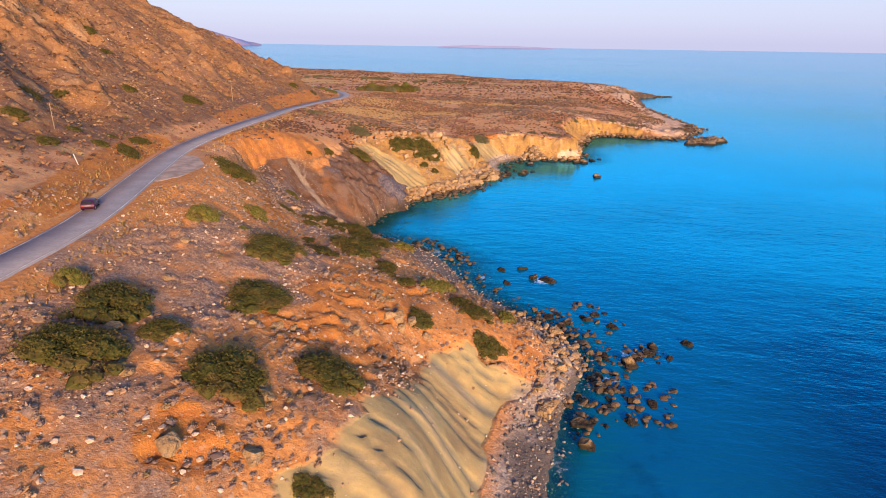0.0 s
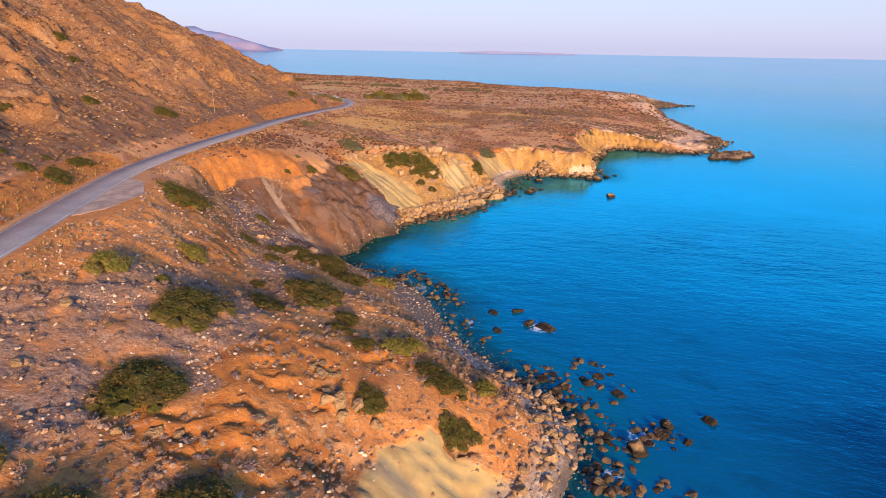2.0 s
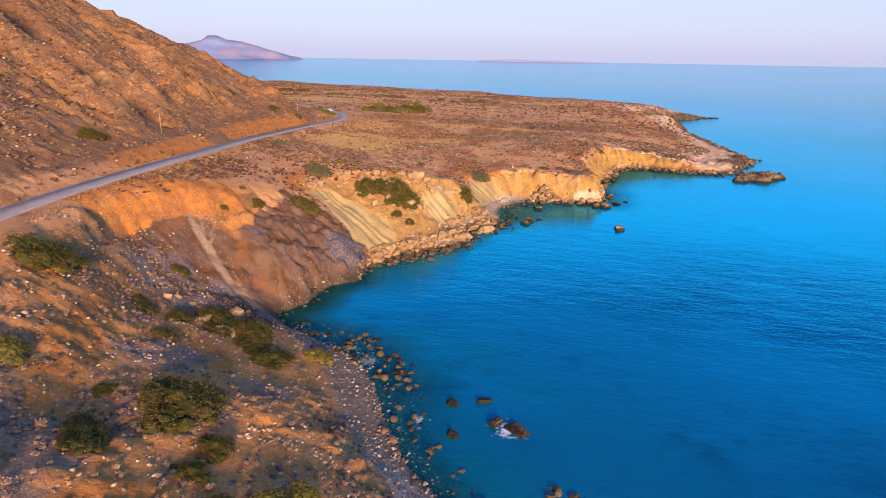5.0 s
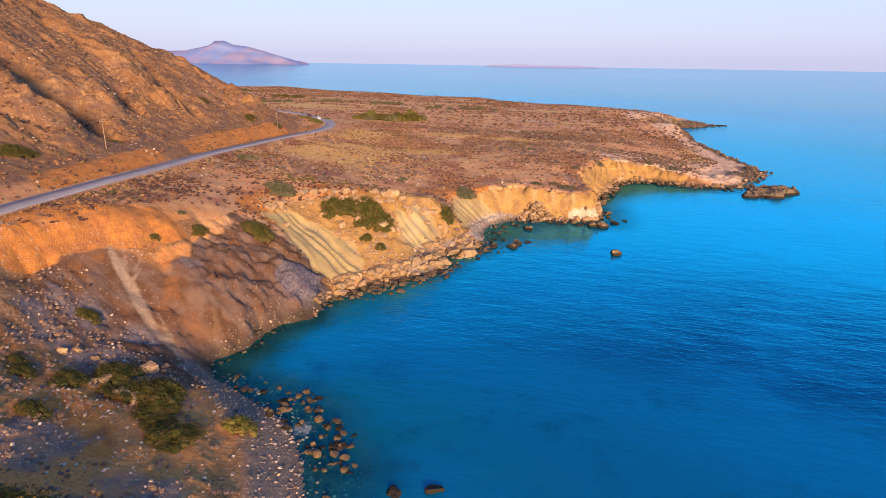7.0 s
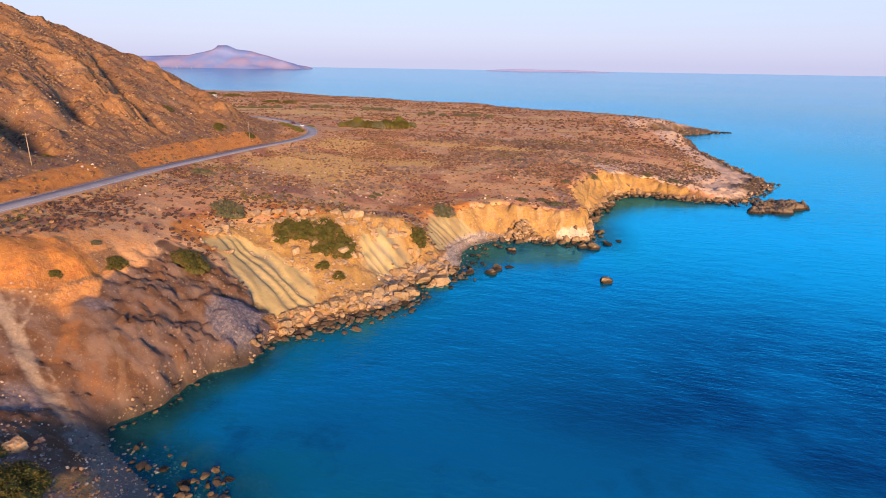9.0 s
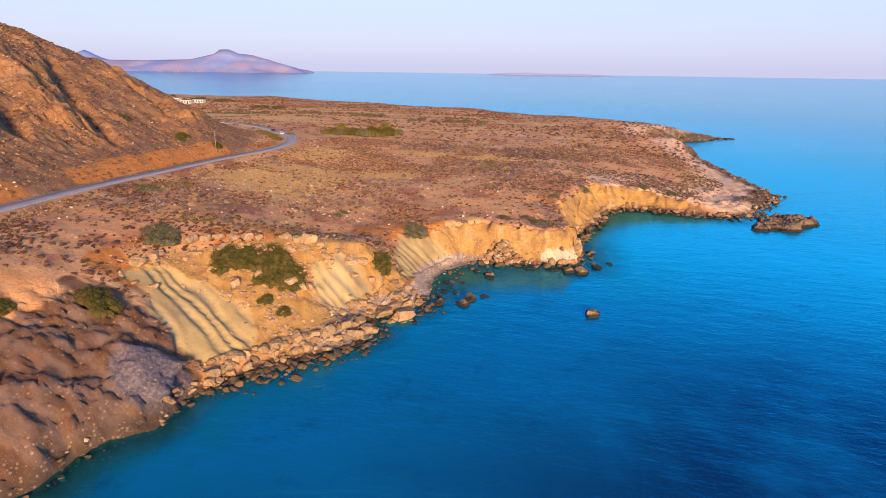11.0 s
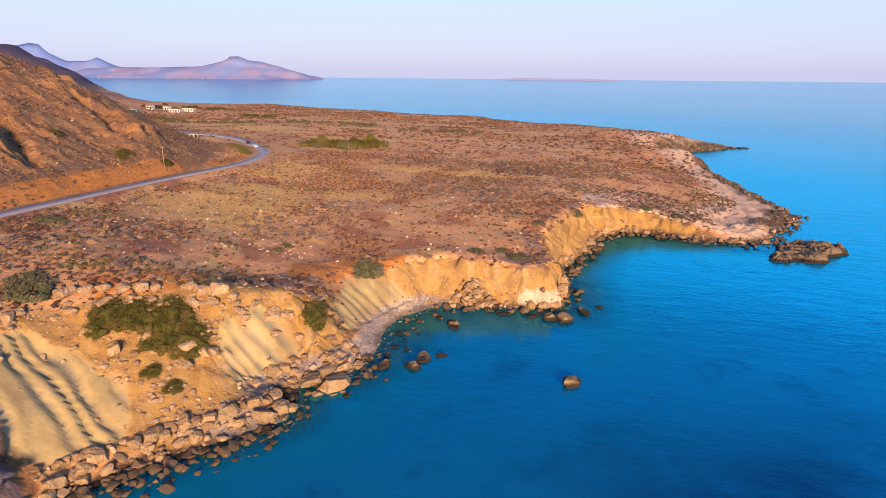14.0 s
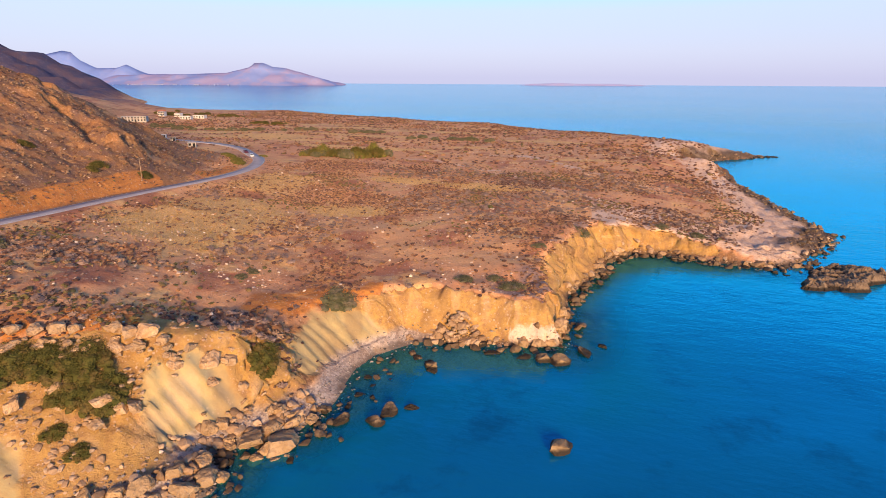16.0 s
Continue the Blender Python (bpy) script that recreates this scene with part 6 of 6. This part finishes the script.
first = utility_pole()
spots = [(-85.3, 206.6, 20), (-86, 319, 25), (-80.5, 107.5, 12), (-152, 486, 60), (-84.5, 262, 20), (-78.5, 152, 15)]
for x, y, a in spots[1:4]:
    copy_thing(first, pose(x, y, float(ground(x, y)[0]), 0, 0, a) @ Matrix.Scale(0.52 if y < 110 else 0.78, 4))
first.matrix_world = pose(spots[0][0], spots[0][1], float(ground(*spots[0][:2])[0]), 0, 0, 20) @ Matrix.Scale(0.78, 4)

bm = bmesh.new()
rod(bm, (0, 0, -0.3), (0.5, 0, 1.9), 0.09, 0.08)
rod(bm, (0.5, 0, 1.9), (0.51, 0, 1.96), 0.095, 0.03)
ob = new("marker_post", done(bm, "marker_post", WHITEWASH, True))
ob.matrix_world = pose(-66.5, 92.5, float(ground(-66.5, 92.5)[0]), 0, 0, 200)
tagged(ob, "leaning white post on the bank above the road", "post")


def car(name, paint, label, x, y, heading):
    """A small hatchback, nose along +y."""
    ob = new("car")
    g = Mat(name, 0.3, spec=0.5)
    g.colour(g.mix(g.band(g.noise(3.0, 4), 0.4, 0.7), paint, tuple(0.8 * v for v in paint)))
    bm = bmesh.new()
    side = [(-2.0, 0.35), (-2.05, 0.7), (-1.95, 0.98), (-1.7, 1.36), (-1.1, 1.47), (0.1, 1.44), (0.85, 0.98), (1.85, 0.80), (2.02, 0.6), (2.0, 0.33)]
    rows = []
    for sx in (-0.86, -0.8, 0.8, 0.86):
        rows.append([bm.verts.new((sx * (1 - 0.16 * max(0, z - 0.95) / 0.5), yy, z if abs(sx) < 0.83 else min(z, 1.4))) for yy, z in side])
    for lo, hi in zip(rows, rows[1:]):
        for i in range(len(side)):
            j = (i + 1) % len(side)
            bm.faces.new((lo[i], hi[i], hi[j], lo[j]))
    bm.faces.new(rows[0])
    bm.faces.new(rows[-1][::-1])
    part("body", done(bm, "body", g.m, True), ob)
    for name_, a, b, w in (("windscreen", (0.16, 1.38), (0.8, 1.03), 0.68), ("rear_window", (-1.74, 1.34), (-1.93, 1.04), 0.66)):
        bm = bmesh.new()
        n = 0.012 if a[0] > 0 else -0.012
        q = [bm.verts.new((sx, yy + n, z + 0.012)) for sx, (yy, z) in ((-w, a), (w, a), (w + 0.06, b), (-w - 0.06, b))]
        bm.faces.new(q)
        part(name_, done(bm, name_, GLASS), ob)
    for sx in (-1, 1):
        bm = bmesh.new()
        q = [bm.verts.new((sx * w, yy, z)) for yy, z, w in ((-1.55, 1.30, 0.79), (0.05, 1.36, 0.775), (0.62, 1.02, 0.86), (-1.75, 1.02, 0.86))]
        bm.faces.new(q if sx > 0 else q[::-1])
        part("side_window", done(bm, "side_window", GLASS), ob)
    for sx in (-0.78, 0.78):
        for sy in (-1.25, 1.25):
            bm = bmesh.new()
            rod(bm, (sx - 0.1, sy, 0.31), (sx + 0.1, sy, 0.31), 0.31, 0.31, 16)
            wheel = part("wheel", done(bm, "wheel", TYRE, True), ob)
            bm = bmesh.new()
            rod(bm, (sx - 0.11, sy, 0.31), (sx + 0.11, sy, 0.31), 0.19, 0.19, 12)
            part("rim", done(bm, "rim", STEEL, True), wheel)
    lamp = plain("red lamp glass", (0.30, 0.02, 0.015), 0.3, 0.1, 3, 0, 0)
    for sx in (-0.62, 0.62):
        bm = bmesh.new()
        box(bm, sx - 0.16, sx + 0.16, -2.07, -2.0, 0.76, 0.9, 0.015)
        part("tail_light", done(bm, "tail_light", lamp), ob)
        bm = bmesh.new()
        box(bm, sx - 0.17, sx + 0.17, 1.93, 2.02, 0.62, 0.74, 0.015)
        part("headlight", done(bm, "headlight", STEEL), ob)
    d, _, z = near_line(np.array([x]), np.array([y]), ROAD)
    ob.matrix_world = pose(x, y, float(z[0]) + 0.035, 0, 0, heading)
    return tagged(ob, label, "car")


car("dark red car paint", (0.05, 0.008, 0.035), "dark red hatchback driving on the asphalt road", -54.6, 76.4, 22)
car("maroon car paint", (0.09, 0.015, 0.02), "maroon hatchback on the bend of the road", -110.8, 427.6, 222)
car("white car paint", (0.62, 0.64, 0.68), "white hatchback following along the bend of the road", -100.4, 415.0, 217)


def house(x, y, w, d, h, turn, wall, label, storeys=1, bays=3, gable=False):
    """A plain house: walls, a roof slab or gable, and windows and a door with depth."""
    ob = new("house")
    bm = bmesh.new()
    box(bm, -w / 2, w / 2, -d / 2, d / 2, -0.8, h)
    part("wall", done(bm, "wall", wall), ob)
    bm = bmesh.new()
    if gable:
        q = [bm.verts.new(c) for c in ((-w / 2 - 0.4, -d / 2 - 0.4, h), (w / 2 + 0.4, -d / 2 - 0.4, h), (w / 2 + 0.4, d / 2 + 0.4, h), (-w / 2 - 0.4, d / 2 + 0.4, h), (-w / 2 - 0.2, 0, h + d * 0.26), (w / 2 + 0.2, 0, h + d * 0.26))]
        for f in ((0, 1, 5, 4), (2, 3, 4, 5), (1, 2, 5), (3, 0, 4), (3, 2, 1, 0)):
            bm.faces.new([q[i] for i in f])
    else:
        box(bm, -w / 2 - 0.15, w / 2 + 0.15, -d / 2 - 0.15, d / 2 + 0.15, h, h + 0.35, 0.03)
    part("roof", done(bm, "roof", ROOFTILE if gable else wall), ob)
    for s in range(storeys):
        for k in range(bays):
            cx = -w / 2 + w * (k + 0.5) / bays
            z0 = h / storeys * s + 0.9
            door = s == 0 and k == bays // 2
            bm = bmesh.new()
            box(bm, cx - 0.6, cx + 0.6, -d / 2 - 0.06, -d / 2 + 0.02, z0 - (0.85 if door else 0), z0 + 1.3)
            p = part("door" if door else "window", done(bm, "opening", GLASS), ob)
            if not door:
                bm = bmesh.new()
                box(bm, cx - 0.72, cx + 0.72, -d / 2 - 0.16, -d / 2 + 0.02, z0 - 0.1, z0)
                part("sill", done(bm, "sill", wall), p)
    ob.matrix_world = pose(x, y, float(ground(x, y)[0]), 0, 0, turn)
    return tagged(ob, label, "house", "houses of the village")


house(-318, 606, 20, 8, 4.4, 24, CONCRETE, "long unfinished two-storey concrete building", 2, 8)
house(-334, 664, 6, 5, 3.6, 10, WHITEWASH, "white village house with a flat roof", 2, 4)
house(-343, 676, 7, 5, 3.2, 15, WHITEWASH, "white village house with a red tiled roof", 2, 4, True)
house(-299, 651, 10, 6, 2.7, 12, WHITEWASH, "long low white house on the plain", 1, 4)
house(-297, 669, 11, 6, 2.6, 6, WHITEWASH, "long low white house on the plain", 1, 4)
house(-322, 672, 6, 5, 3.2, 0, WHITEWASH, "small white house among trees", 1, 3)
house(-150, 440, 4.2, 3.0, 2.2, 30, CONCRETE, "small grey concrete hut behind the road bend", 1, 2)
house(-176, 460, 2.6, 2.2, 1.6, 28, CONCRETE, "low grey hut behind the road bend", 1, 2)
house(-200, 484, 3, 2.4, 2.2, 20, WHITEWASH, "small white hut at the foot of the hill", 1, 2)


# town across the bay: many tiny white blocks, bluish haze mixed into their colour
town = bmesh.new()
for _ in range(45):
    t = rng.random()
    x, y = -2850 + 850 * t ** 1.2 + rng.normal() * 30, 3600 + rng.uniform(0, 60)
    s = rng.uniform(3, 8)
    box(town, x, x + s * 1.3, y, y + s, -2, rng.uniform(1.2, 2.6) + max(0, (y - 3600)) * 0.06)
tagged(new("far_town", done(town, "far_town", plain("hazy far walls", (0.27, 0.28, 0.40), 0.95, 0.15, 0.02))), "tiny pale houses of a town along the far shore", "town", kind="stuff")


# gravel lay-by beside the road
def layby():
    bm = bmesh.new()
    ring = []
    for k in range(28):
        a = 2 * math.pi * k / 28
        u, v = 13 * math.cos(a) * (1 + 0.08 * math.sin(5 * a)), 4.0 * math.sin(a) * (1 + 0.2 * math.sin(3 * a) + 0.07 * math.sin(7 * a))
        c, s = math.cos(radians(106)), math.sin(radians(106))
        x, y = -57.6 + u * c - v * s, 108.5 + u * s + v * c
        ring.append(bm.verts.new((x, y, float(near_line(np.array([x]), np.array([y]), ROAD)[2][0]) - 0.08)))
    top = bm.faces.new(ring)
    ext = bmesh.ops.extrude_face_region(bm, geom=[top])
    for q in ext["geom"]:
        if isinstance(q, bmesh.types.BMVert):
            q.co.z -= 0.6
    bmesh.ops.recalc_face_normals(bm, faces=list(bm.faces))
    return tagged(new("pavement", done(bm, "pavement", plain("pale gravel", (0.44, 0.33, 0.27), 0.95, 0.3, 1.5))), "pale gravel lay-by at the edge of the road", "lay-by", kind="structure")


layby()
